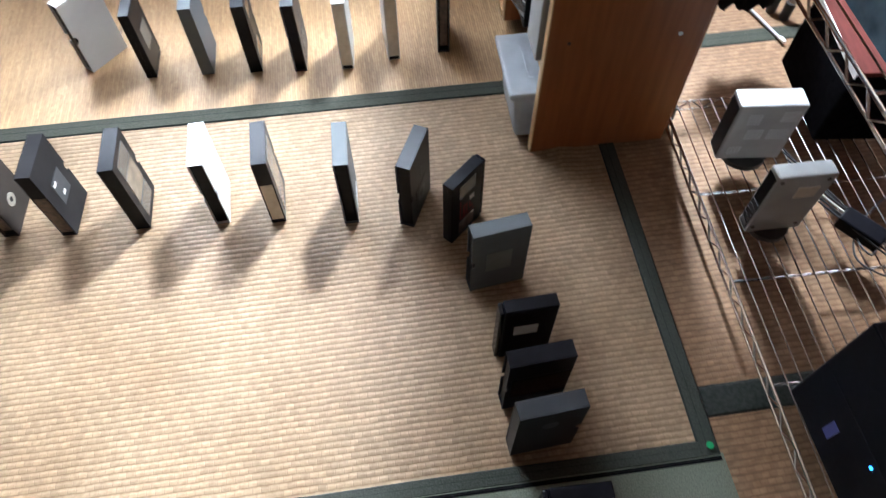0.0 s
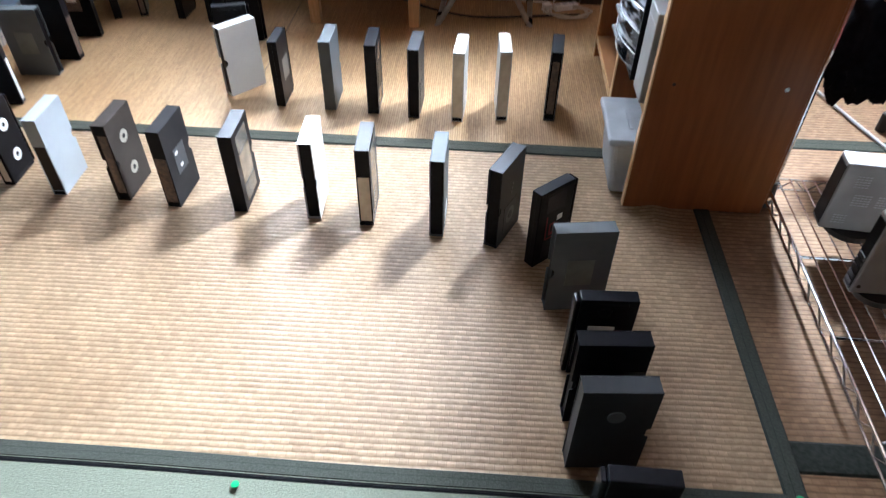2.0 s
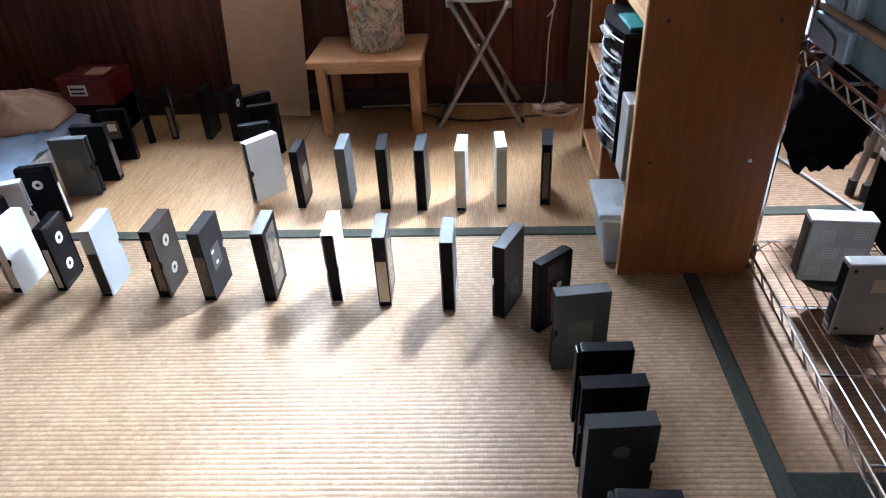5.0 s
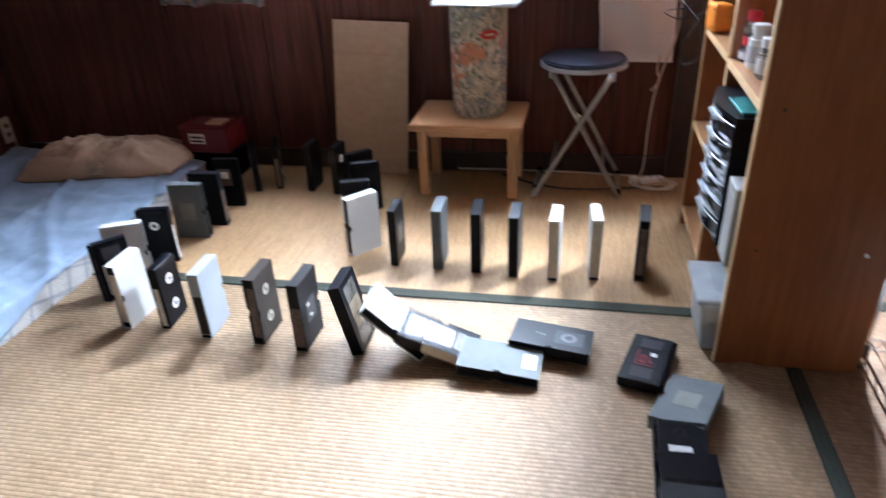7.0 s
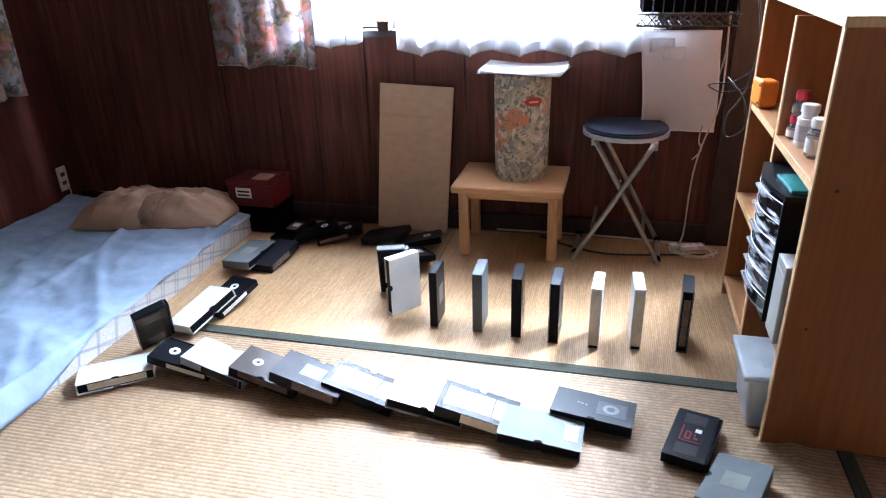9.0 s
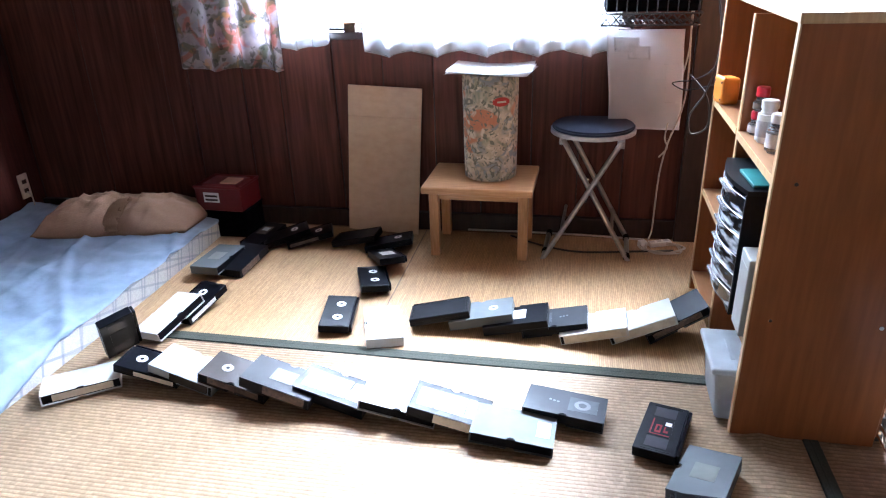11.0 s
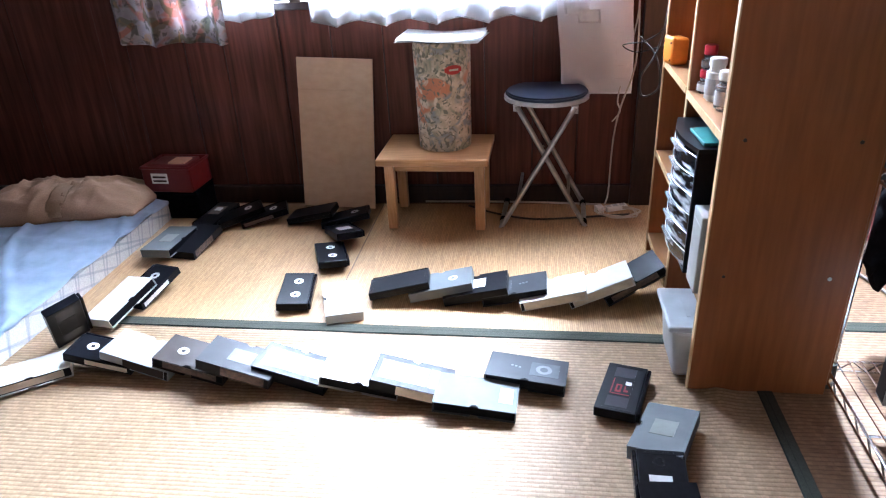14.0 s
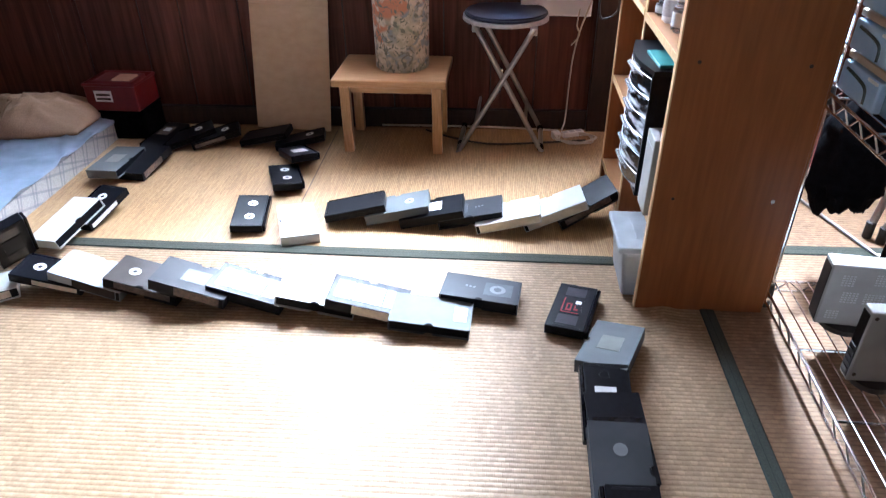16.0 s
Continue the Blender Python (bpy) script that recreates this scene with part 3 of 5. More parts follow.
def video_tape(kind, sleeve, front, back, open_side, spine, label):
    """A cassette standing on its short end; kind b: bare, c: in a sleeve. Thickness along x, width along y, height along z."""
    t, w, h = SIZE[kind]
    root = thing("video_tape", label, "video tape", group="row of standing video tapes")
    if kind == "b":
        part("shell", box(-t / 2, -w / 2, 0, t / 2, w / 2 - 0.009, h, 0.0018), sleeve, root)
        part("flap", box(-t / 2 + 0.0006, w / 2 - 0.0085, 0.004, t / 2 - 0.0006, w / 2, h - 0.004, 0.0025), M["black_gloss"], root)
        part("seam", box(-0.0006, -w / 2 - 0.0004, 0.006, 0.0006, -w / 2 + 0.002, h - 0.006), M["tape_dark"], root)
        for z in (h * 0.045, h * 0.955):
            part("grip", box(-t / 2 - 0.0006, -w * 0.34, z - 0.003, t / 2 + 0.0006, w * 0.30, z + 0.003, 0.0004, 1), M["tape_dark"], root)
        if spine is not None:
            part("spine_label", box(-t * 0.27, -w / 2 - 0.0008, h * 0.06, t * 0.27, -w / 2 + 0.001, h * 0.68), spine, root)
        face_marks(root, front, 1, t / 2, w, h)
        face_marks(root, back, -1, t / 2, w, h)
    else:
        k = 0.0018
        o = open_side
        part("cassette", box(-t / 2 + k + 0.0005, -w / 2 + 0.004, k + 0.001, t / 2 - k - 0.0005, w / 2 - 0.004, h - k - 0.001, 0.0015), M["black"], root)
        for sx in (-1, 1):
            b = plate(-w / 2, w / 2, 0, h, k, o)
            bmesh.ops.translate(b, vec=(-t / 2 if sx < 0 else t / 2 - k, 0, 0), verts=b.verts)
            part("sleeve_face", b, sleeve, root)
        part("sleeve_end", box(-t / 2 + k, -w / 2 + 0.0004, h - k, t / 2 - k, w / 2 - 0.0004, h, 0.0004, 1), sleeve, root)
        part("sleeve_end", box(-t / 2 + k, -w / 2 + 0.0004, 0, t / 2 - k, w / 2 - 0.0004, k, 0.0004, 1), sleeve, root)
        part("sleeve_spine", box(-t / 2 + k, (w / 2 - k) * -o - (k / 2), k, t / 2 - k, (w / 2 - k) * -o + (k / 2), h - k), sleeve, root)
        if spine is not None and o < 0:
            part("spine_label", box(-t * 0.30, -w / 2 + 0.0025, h * 0.10, t * 0.30, -w / 2 + 0.005, h * 0.86), spine, root)
        elif spine is not None:
            tall = 0.97 if sleeve is M["tape_white"] else 0.66
            part("spine_label", box(-t * 0.40, -w / 2 - 0.0006, h * 0.07, t * 0.40, -w / 2 + 0.001, h * tall), spine, root)
            part("spine_mark", box(-t * 0.40, -w / 2 - 0.0007, h * 0.012, t * 0.40, -w / 2 + 0.001, h * 0.055), M["black"], root, "dark mark at the foot of the spine")
        face_marks(root, front, 1, t / 2, w, h, True)
        face_marks(root, back, -1, t / 2, w, h, True)
    return root


# kind, standing x, y, yaw, way of the fall, then the resting place and its turn
REST = dict(
    A=('c', -0.416, -0.081, -1.9, -1, -0.407, -0.096, 0.016, 12.7, -85.2, -16.1),
    B=('c', -0.694, -0.04, 1.5, -1, -0.698, -0.033, 0.015, 1.0, -78.2, -0.5),
    C=('c', -0.277, -0.111, -26.1, -1, -0.288, -0.01, 0.024, -61.3, -84.7, 53.5),
    C2=('b', -0.184, -0.178, -48.4, -1, -0.184, -0.135, 0.021, 113.0, -87.9, 139.6),
    D=('c', -1.001, 0.469, -41.5, 1, -0.976, 0.442, 0.017, -94.3, 88.3, -165.7),
    HUB=('b', -1.426, 0.025, 1.6, -1, -1.417, 0.015, 0.022, 2.0, -77.9, -2.5),
    K1=('b', -1.651, 0.118, 135.7, 1, -1.624, 0.05, 0.171, 168.9, -31.9, 148.9),
    L1=('c', -1.659, 0.206, 113.1, 1, -1.648, 0.188, 0.022, -32.5, 74.7, 40.3),
    L10=('b', -1.122, 0.872, -50.7, 1, -1.1, 0.89, 0.015, -13.4, 76.8, -72.5),
    L11=('b', -1.07, 0.77, -69.1, 1, -1.092, 0.736, 0.016, -42.9, 83.9, -111.8),
    L12=('b', -1.053, 0.603, -73.7, 1, -1.115, 0.488, 0.026, -118.1, 85.9, 160.9),
    L2=('b', -1.636, 0.333, 101.3, 1, -1.617, 0.307, 0.013, -2.6, 78.3, 73.4),
    L3=('c', -1.619, 0.509, 93.8, 1, -1.682, 0.606, 0.040, -65.7, 88.2, 19.8),
    L4=('c', -1.602, 0.608, 91.9, 1, -1.615, 0.646, 0.015, 2.8, 84.0, 85.1),
    L5=('b', -1.603, 0.764, 95.1, 1, -1.642, 0.889, 0.014, -14.4, 84.1, 63.0),
    L6=('b', -1.576, 0.937, 28.3, 1, -1.595, 0.926, 0.016, 0.0, 78.0, 28.3),
    L7=('b', -1.493, 0.971, 20.0, 1, -1.504, 0.949, 0.012, 0.2, 78.0, 20.1),
    L8=('b', -1.34, 0.961, -2.8, 1, -1.31, 0.983, 0.017, -0.7, 78.0, -3.1),
    L9=('b', -1.227, 0.938, -5.0, 1, -1.171, 0.937, 0.016, -23.7, 79.0, -13.3),
    N0=('b', -0.117, -0.786, 88.3, 1, -0.121, -0.782, 0.017, -4.3, 77.4, 85.6),
    N1=('c', -0.126, -0.654, 93.3, 1, -0.123, -0.646, 0.015, 2.9, 78.5, 91.9),
    N2=('c', -0.124, -0.57, 93.1, 1, -0.108, -0.566, 0.016, 8.6, 78.9, 102.2),
    N3=('b', -0.123, -0.474, 91.3, 1, -0.129, -0.475, 0.021, -0.1, 78.0, 88.0),
    N4=('c', -0.142, -0.317, 96.8, 1, -0.128, -0.295, 0.05, -141.3, 79.2, -73.7),
    R460=('b', -0.878, 0.427, -1.0, 1, -0.868, 0.409, 0.026, -3.9, 79.7, 2.4),
    R540=('c', -0.74, 0.423, -0.0, 1, -0.743, 0.42, 0.02, -4.1, 78.8, -1.1),
    R612=('c', -0.622, 0.413, 1.1, 1, -0.635, 0.413, 0.015, 1.7, 78.4, 1.8),
    R680=('c', -0.507, 0.399, -2.7, 1, -0.518, 0.414, 0.015, -1.1, 78.5, -1.9),
    R752=('c', -0.389, 0.39, -4.0, 1, -0.404, 0.394, 0.015, 4.2, 75.8, 3.6),
    R822=('c', -0.276, 0.406, 2.3, 1, -0.264, 0.406, 0.016, -5.0, 66.5, -1.8),
    R905=('c', -0.14, 0.413, -6.0, 1, -0.162, 0.428, 0.013, -0.0, 60.0, 9.6),
    T105=('c', -1.292, 0.002, 1.5, -1, -1.305, 0.008, 0.016, -5.7, -76.4, -0.2),
    T212=('c', -1.135, -0.007, -2.2, -1, -1.153, -0.001, 0.015, -0.6, -78.0, -4.7),
    T298=('c', -1.012, -0.022, -3.1, -1, -1.016, -0.032, 0.034, -4.7, -77.3, -0.7),
    T405=('c', -0.862, -0.028, 0.6, -1, -0.877, -0.027, 0.016, -7.2, -78.2, 0.4),
    T617=('c', -0.574, -0.055, 1.3, -1, -0.569, -0.052, 0.016, -4.5, -78.4, 1.6),
    WT=('c', -1.533, 0.018, -3.1, -1, -1.611, 0.001, 0.019, -90.0, -85.5, 125.1),
)
G, PL, WH, BR, DK, BK = (M[k] for k in ("tape_grey", "tape_pale", "tape_white", "tape_brown", "tape_dark", "black"))
# name: sleeve, face +x, face -x, open side, spine, start of the fall, seconds it takes, label
LOOKS = dict(
    N0=(BK, "panel", "plain", 1, None, 6.10, 0.30, "black video tape cassette on the rush mat"),
    N1=(G, "disc", "disc", -1, None, 6.18, 0.36, "grey frosted tape case with a pale round mark"),
    N2=(BK, "panel", "panel", 1, None, 6.20, 0.30, "black video tape cassette with a raised middle panel"),
    N3=(BK, "hubs", "strip", 1, None, 6.24, 0.29, "black video tape with a small white label"),
    N4=(PL, "label_dim", "label_dim", 1, None, 6.38, 0.30, "pale grey translucent tape case with thumb notch"),
    C2=(BK, "windows_red", "hubs", 1, None, 6.47, 0.30, "black video tape with a red label"),
    C=(G, "reels", "reels", -1, None, 6.52, 0.42, "dark video tape in a smoky grey case"),
    A=(PL, "patch", "plain", -1, None, 6.58, 0.35, "video tape in a pale translucent sleeve"),
    T617=(DK, "windows_pale", "windows_pale", 1, M["label"], 6.66, 0.38, "black video tape with a cream spine label"),
    B=(WH, "plain", "plain", -1, None, 6.74, 0.38, "video tape in a white sleeve, dark open side"),
    T405=(BK, "windows_pale", "hubs", 1, None, 6.87, 0.36, "black video tape with silvery windows"),
    T298=(M["tape_smoke"], "label_bits", "label_dim", 1, M["label_k"], 7.00, 0.34, "grey tape case with a pale label inside"),
    T212=(BR, "hubs", "hubs", -1, M["label_k"], 7.08, 0.34, "smoky brown tape case with white reel hubs"),
    T105=(M["tape_milk"], "plain", "plain", 1, M["tape_brown"], 7.16, 0.34, "whitish translucent tape case with brown spine"),
    HUB=(BK, "hubs", "windows", 1, M["label"], 7.25, 0.32, "black video tape with two white reel hubs"),
    WT=(WH, "plain", "plain", -1, M["label"], 7.33, 0.32, "white tape sleeve with the tape's dark edge showing"),
    K1=(BK, "windows", "windows", 1, None, 7.42, 0.28, "black video tape leaning beside the mattress"),
    L1=(WH, "plain", "plain", -1, None, 7.52, 0.34, "white tape sleeve beside the mattress"),
    L2=(BK, "hubs", "disc", 1, M["label_w"], 7.68, 0.36, "black video tape with a white spine label"),
    L3=(PL, "plain", "label_dim", -1, None, 7.82, 0.38, "grey tape case with a faint label beside the mattress"),
    L4=(DK, "plain", "plain", 1, M["label_k"], 7.94, 0.34, "dark grey tape case with a tan spine"),
    L5=(BK, "plain", "print", 1, None, 8.04, 0.32, "black video tape with printed bars"),
    L6=(BK, "disc", "disc", 1, None, 8.14, 0.32, "black video tape with one white hub, dark corner"),
    L7=(BK, "hubs", "hubs", 1, M["label_k"], 8.24, 0.32, "black video tape with white hubs near the wall"),
    L8=(BK, "plain", "plain", 1, None, 8.36, 0.30, "plain black video tape near the wall"),
    L9=(BK, "disc", "disc", 1, None, 8.46, 0.30, "black video tape with a white hub near the wall"),
    L10=(BK, "plain", "label_w", 1, None, 8.60, 0.32, "black video tape with a white sticker"),
    L11=(BK, "plain", "hubs", 1, None, 8.72, 0.32, "black video tape with white hubs"),
    L12=(BK, "label_w", "hubs", 1, None, 8.88, 0.34, "black video tape with two white hubs"),
    D=(WH, "plain", "plain", -1, None, 9.02, 0.30, "white tape sleeve with a thumb notch"),
    R460=(DK, "label_dim", "plain", 1, None, 9.10, 0.34, "dark grey tape case"),
    R540=(PL, "plain", "disc", 1, None, 9.16, 0.36, "pale grey tape case with a round mark"),
    R612=(BK, "windows", "label_w", 1, None, 9.24, 0.36, "black video tape with a white label"),
    R680=(G, "reels", "reels", -1, None, 9.31, 0.36, "grey tape case, dark open side"),
    R752=(WH, "plain", "plain", 1, M["label"], 9.42, 0.34, "white tape sleeve with a cream spine"),
    R822=(WH, "plain", "plain", 1, M["label"], 9.50, 0.34, "white tape sleeve with a cream spine and black mark"),
    R905=(G, "plain", "plain", -1, M["label_k"], 9.60, 0.36, "grey tape case with a brown spine label"),
)
TAPES = {}
for key, (sleeve, fr, bk, op, sp, t0, dt, lab) in LOOKS.items():
    TAPES[key] = video_tape(REST[key][0], sleeve, fr, bk, op, sp, lab)
    TAPES[key].matrix_basis = pose(REST[key][1], REST[key][2], 0, 0, 0, REST[key][3])


def motions():
    """Each tape stands, topples over its leading lower edge and comes to rest on the next."""
    for key, (sleeve, fr, bk, op, sp, t0, dt, lab) in LOOKS.items():
        kind, x, y, yaw, s, fx, fy, fz, rx, ry, rz = REST[key]
        a, b = pose(x, y, 0, 0, 0, yaw), pose(fx, fy, fz, rx, ry, rz)
        edge = Vector((s * SIZE[kind][0] / 2, 0, 0))
        qa, qb, pa, pb = a.to_quaternion(), b.to_quaternion(), a @ edge, b @ edge
        rows = [(0.0, a), (t0, a)]
        for u, v in ((0.3, 0.10), (0.55, 0.34), (0.8, 0.72), (1.0, 1.0)):
            q = qa.slerp(qb, v)
            p = pa.lerp(pb, v) + Vector((0, 0, 0.004 * math.sin(math.pi * v)))
            rows.append((t0 + u * dt, Matrix.Translation(p - q @ edge) @ q.to_matrix().to_4x4()))
        rows[-1] = (t0 + dt, b)
        rows.append((16.0, b))
        walk(TAPES[key], rows)


# ---- bookshelf ----
shelf = thing("bookshelf", "brown wood-laminate bookshelf with pale front edges", "bookshelf", pose(0, 0, 0, 0, 0, -1.2))
SD, SL, SH, ST = 0.312, 0.770, 0.932, 0.018


def board(name, x0, y0, z0, x1, y1, z1, mtl):
    b = part(name, box(x0 + 0.003, y0, z0, x1, y1, z1, 0.0008, 1), mtl, shelf)
    part("edge_band", box(x0, y0 + 0.0002, z0 + 0.0002, x0 + 0.0032, y1 - 0.0002, z1 - 0.0002), M["shelf_edge"], b, "pale edge band")
    return b


side = board("side_panel", 0, 0, 0, SD, ST, SH, M["shelf"])
for sx, sz in ((0.045, 0.625), (0.265, 0.62)):
    part("screw", cyl(0.004, 0.001, 12, m=pose(sx, 0.0, sz, 90)), M["trim"], side)
part("screw", cyl(0.0045, 0.0015, 12, m=pose(0.265, 0.0, 0.312, 90)), M["white"], side, "white screw cap")
part("screw", cyl(0.0035, 0.0015, 12, m=pose(0.045, 0.0, 0.312, 90)), M["trim"], side)
board("side_panel", 0, SL - ST, 0, SD, SL, SH, M["shelf"])
board("divider", 0.004, 0.392, 0.05, SD, 0.410, SH - ST, M["shelf"])
board("top_board", -0.002, -0.004, SH, SD, SL + 0.004, SH + 0.02, M["shelf_edge"])
board("shelf_board", 0.002, ST, 0.615, SD, 0.392, 0.633, M["shelf_in"])
board("shelf_board", 0.002, 0.410, 0.620, SD, SL - ST, 0.638, M["shelf_in"])
board("shelf_board", 0.002, 0.410, 0.340, SD, SL - ST, 0.358, M["shelf_in"])
board("shelf_board", 0.002, ST, 0.232, SD, 0.392, 0.250, M["shelf_in"])
board("shelf_board", 0.002, 0.410, 0.050, SD, SL - ST, 0.068, M["shelf_in"])
part("back_panel", box(SD, 0, 0.03, SD + 0.004, 0.400, SH), M["shelf"], shelf)
# far half coloured dark brown to imitate the deep shade inside that bay
part("back_panel", box(SD, 0.4005, 0.03, SD + 0.004, SL, SH), M["trim"], shelf, "back board of the far bay, shade put into its colour")


# ---- low table and what stands on it ----
def low_table():
    e = thing("low_table", "small honey-coloured pine step table", "table", pose(-0.722, 1.022, 0, 0, 0, -1.5))
    w, d, h = 0.405, 0.315, 0.290
    part("tabletop", box(-w / 2, -d / 2, h - 0.026, w / 2, d / 2, h, 0.006, 3), M["pine"], e)
    for sx in (-1, 1):
        for sy in (-1, 1):
            x, y = sx * (w / 2 - 0.037), sy * (d / 2 - 0.052) + 0.010
            part("leg", box(x - 0.018, y - 0.016, 0, x + 0.018, y + 0.016, h - 0.027, 0.003), M["pine_upright"], e)
    for sy in (-1, 1):
        part("apron", box(-w / 2 + 0.056, sy * (d / 2 - 0.052) + 0.001, h - 0.062, w / 2 - 0.056, sy * (d / 2 - 0.052) + 0.019, h - 0.027, 0.002), M["pine"], e)
    for sx in (-1, 1):
        part("apron", box(sx * (w / 2 - 0.037) - 0.009, -d / 2 + 0.079, h - 0.062, sx * (w / 2 - 0.037) + 0.009, d / 2 - 0.059, h - 0.027, 0.002), M["pine"], e)
    return e


low_table()


def flower_material():
    """Cream wrapping with green leaves, blue-grey sprays and orange fruit."""
    m = mat("floral_printed_paper", (0.58, 0.49, 0.38), 0.6, (0.42, 0.35, 0.25), 40)
    t = m.node_tree
    b = t.nodes["Principled BSDF"]
    src = b.inputs["Base Color"].links[0].from_socket
    tc = t.nodes.new("ShaderNodeTexCoord")
    for scale, lo, hi, col, off, dist in ((12, 0.50, 0.66, (0.27, 0.27, 0.19), 3.0, 1.6), (15, 0.54, 0.68, (0.25, 0.27, 0.28), 9.0, 2.0), (9, 0.565, 0.64, (0.52, 0.21, 0.11), 17.0, 0.8), (20, 0.56, 0.68, (0.64, 0.56, 0.45), 29.0, 1.5), (28, 0.56, 0.63, (0.17, 0.17, 0.13), 41.0, 2.6)):
        mp, nz, mr, mx = (t.nodes.new("ShaderNode" + k) for k in ("Mapping", "TexNoise", "MapRange", "MixRGB"))
        mp.inputs["Location"].default_value = (off, off, off)
        nz.inputs["Scale"].default_value, nz.inputs["Detail"].default_value, nz.inputs["Distortion"].default_value = scale, 1.0, dist
        t.links.new(tc.outputs["Object"], mp.inputs[0])
        t.links.new(mp.outputs[0], nz.inputs["Vector"])
        mr.inputs[1].default_value, mr.inputs[2].default_value = lo, hi
        t.links.new(nz.outputs[0], mr.inputs[0])
        t.links.new(mr.outputs[0], mx.inputs[0])
        t.links.new(src, mx.inputs[1])
        mx.inputs[2].default_value = (*col, 1)
        src = mx.outputs[0]
    t.links.new(src, b.inputs["Base Color"])
    return m


canister = thing("floral_canister", "tall round canister covered in floral paper", "canister", pose(-0.692, 1.045, 0.2905))
part("body", cyl(0.097, 0.384, 48, 0.102, bevel=0.004), flower_material(), canister, smooth=False)
lab = bmesh.new()
for k in range(10):
    a = radians(-79 + k * 3.6)
    b_ = radians(-79 + (k + 1) * 3.6)
    hh = 0.016 * math.sqrt(max(0.05, 1 - ((k - 4.5) / 5.2) ** 2))
    vs = [lab.verts.new((0.1018 * math.cos(q), 0.1018 * math.sin(q), 0.292 + z)) for q, z in ((a, -hh), (b_, -hh), (b_, hh), (a, hh))]
    lab.faces.new(vs)
bmesh.ops.solidify(lab, geom=lab.faces[:], thickness=0.0008)
red_label = part("label", lab, mat("red_sticker", (0.55, 0.04, 0.03), 0.4), canister, "oval red sticker")
part("lettering_bar", box(-0.030, -0.0006, -0.003, 0.030, 0.0006, 0.003), M["label"], red_label).matrix_basis = pose(0.1028 * math.cos(radians(-61)), 0.1028 * math.sin(radians(-61)), 0.292, 0, 0, 29) @ Matrix.Diagonal((0.55, 1, 1, 1))

papers = thing("paper_stack", "sheets of white paper with curled edges on the canister", "paper", pose(-0.685, 1.04, 0.6755, 0, 0, -4))
for i in range(3):
    z, r = i * 0.004, 2.5 * i - 3
    b = sheet(14, 8, lambda u, v, i=i: ((u - 0.5) * 0.290, (v - 0.5) * 0.225, 0.002 + i * 0.004 + 0.007 * (u - 0.5) ** 2 * (1 + i) + 0.003 * math.sin(5 * u + i)))
    bmesh.ops.solidify(b, geom=b.faces[:], thickness=0.0015)
    part("sheet", b, M["paper"], papers).matrix_basis = pose(0, 0, 0, 0, 0, r)


# ---- cardboard leaning on the wall ----
cardb = thing("cardboard_sheet", "flat brown cardboard leaning against the wall", "cardboard", pose(-1.148, 1.112, 0.008, -5.2, 3.0, 0))
part("panel", box(-0.148, -0.003, 0, 0.148, 0.003, 0.470, 0.0015), M["card"], cardb)
part("flap", box(-0.148, -0.0045, 0.474, 0.148, 0.0025, 0.590, 0.0015), M["card"], cardb)
part("crease", box(-0.147, -0.001, 0.468, 0.147, 0.001, 0.476), M["card"], cardb)


# ---- folding stool ----
def folding_stool():
    e = thing("folding_stool", "folding stool with round dark blue seat and steel legs", "stool", pose(-0.322, 1.075, 0, 0, 0, -3))
    H = 0.475
    part("seat", cyl(0.147, 0.016, 48, m=Matrix.Translation((0, 0, H - 0.008)), bevel=0.006), M["seat"], e, smooth=False)
    part("seat_rim", ring(0.143, 0.152, 0.014, 48), M["rim"], e, "pale steel rim").matrix_basis = Matrix.Translation((0, 0, H - 0.021))
    part("seat_plate", cyl(0.142, 0.006, 40, m=Matrix.Translation((0, 0, H - 0.02))), M["steel"], e)
    for s, w in ((1, 0.135), (-1, 0.105)):
        pts = [(s * 0.10, -w, H - 0.025), (-s * 0.135, -w, 0.03), (-s * 0.15, -w + 0.012, 0.010), (-s * 0.15, w - 0.012, 0.010), (-s * 0.135, w, 0.03), (s * 0.10, w, H - 0.025)]
        part("leg_loop", tube(smooth_path(pts, 5), 0.0095, 10), M["steel"], e, smooth=True)
        part("crossbar", tube([(-s * 0.09, -w, 0.12), (-s * 0.09, w, 0.12)], 0.006, 8), M["steel"], e)
        part("hinge_bracket", box(s * 0.10 - 0.012, -w - 0.004, H - 0.045, s * 0.10 + 0.012, w + 0.004, H - 0.020, 0.002), M["steel"], e)
    for sy in (-1, 1):
        part("pivot", cyl(0.007, 0.034, 12, m=pose(-0.012, sy * 0.12 + 0.017, 0.235, 90)), M["chrome"], e)
    for sx in (-1, 1):
        for sy in (-1, 1):
            part("foot", cyl(0.0125, 0.022, 12, m=pose(sx * 0.15, sy * 0.09, 0.0105, 90)), M["cloth_black"], e)
    return e


folding_stool()


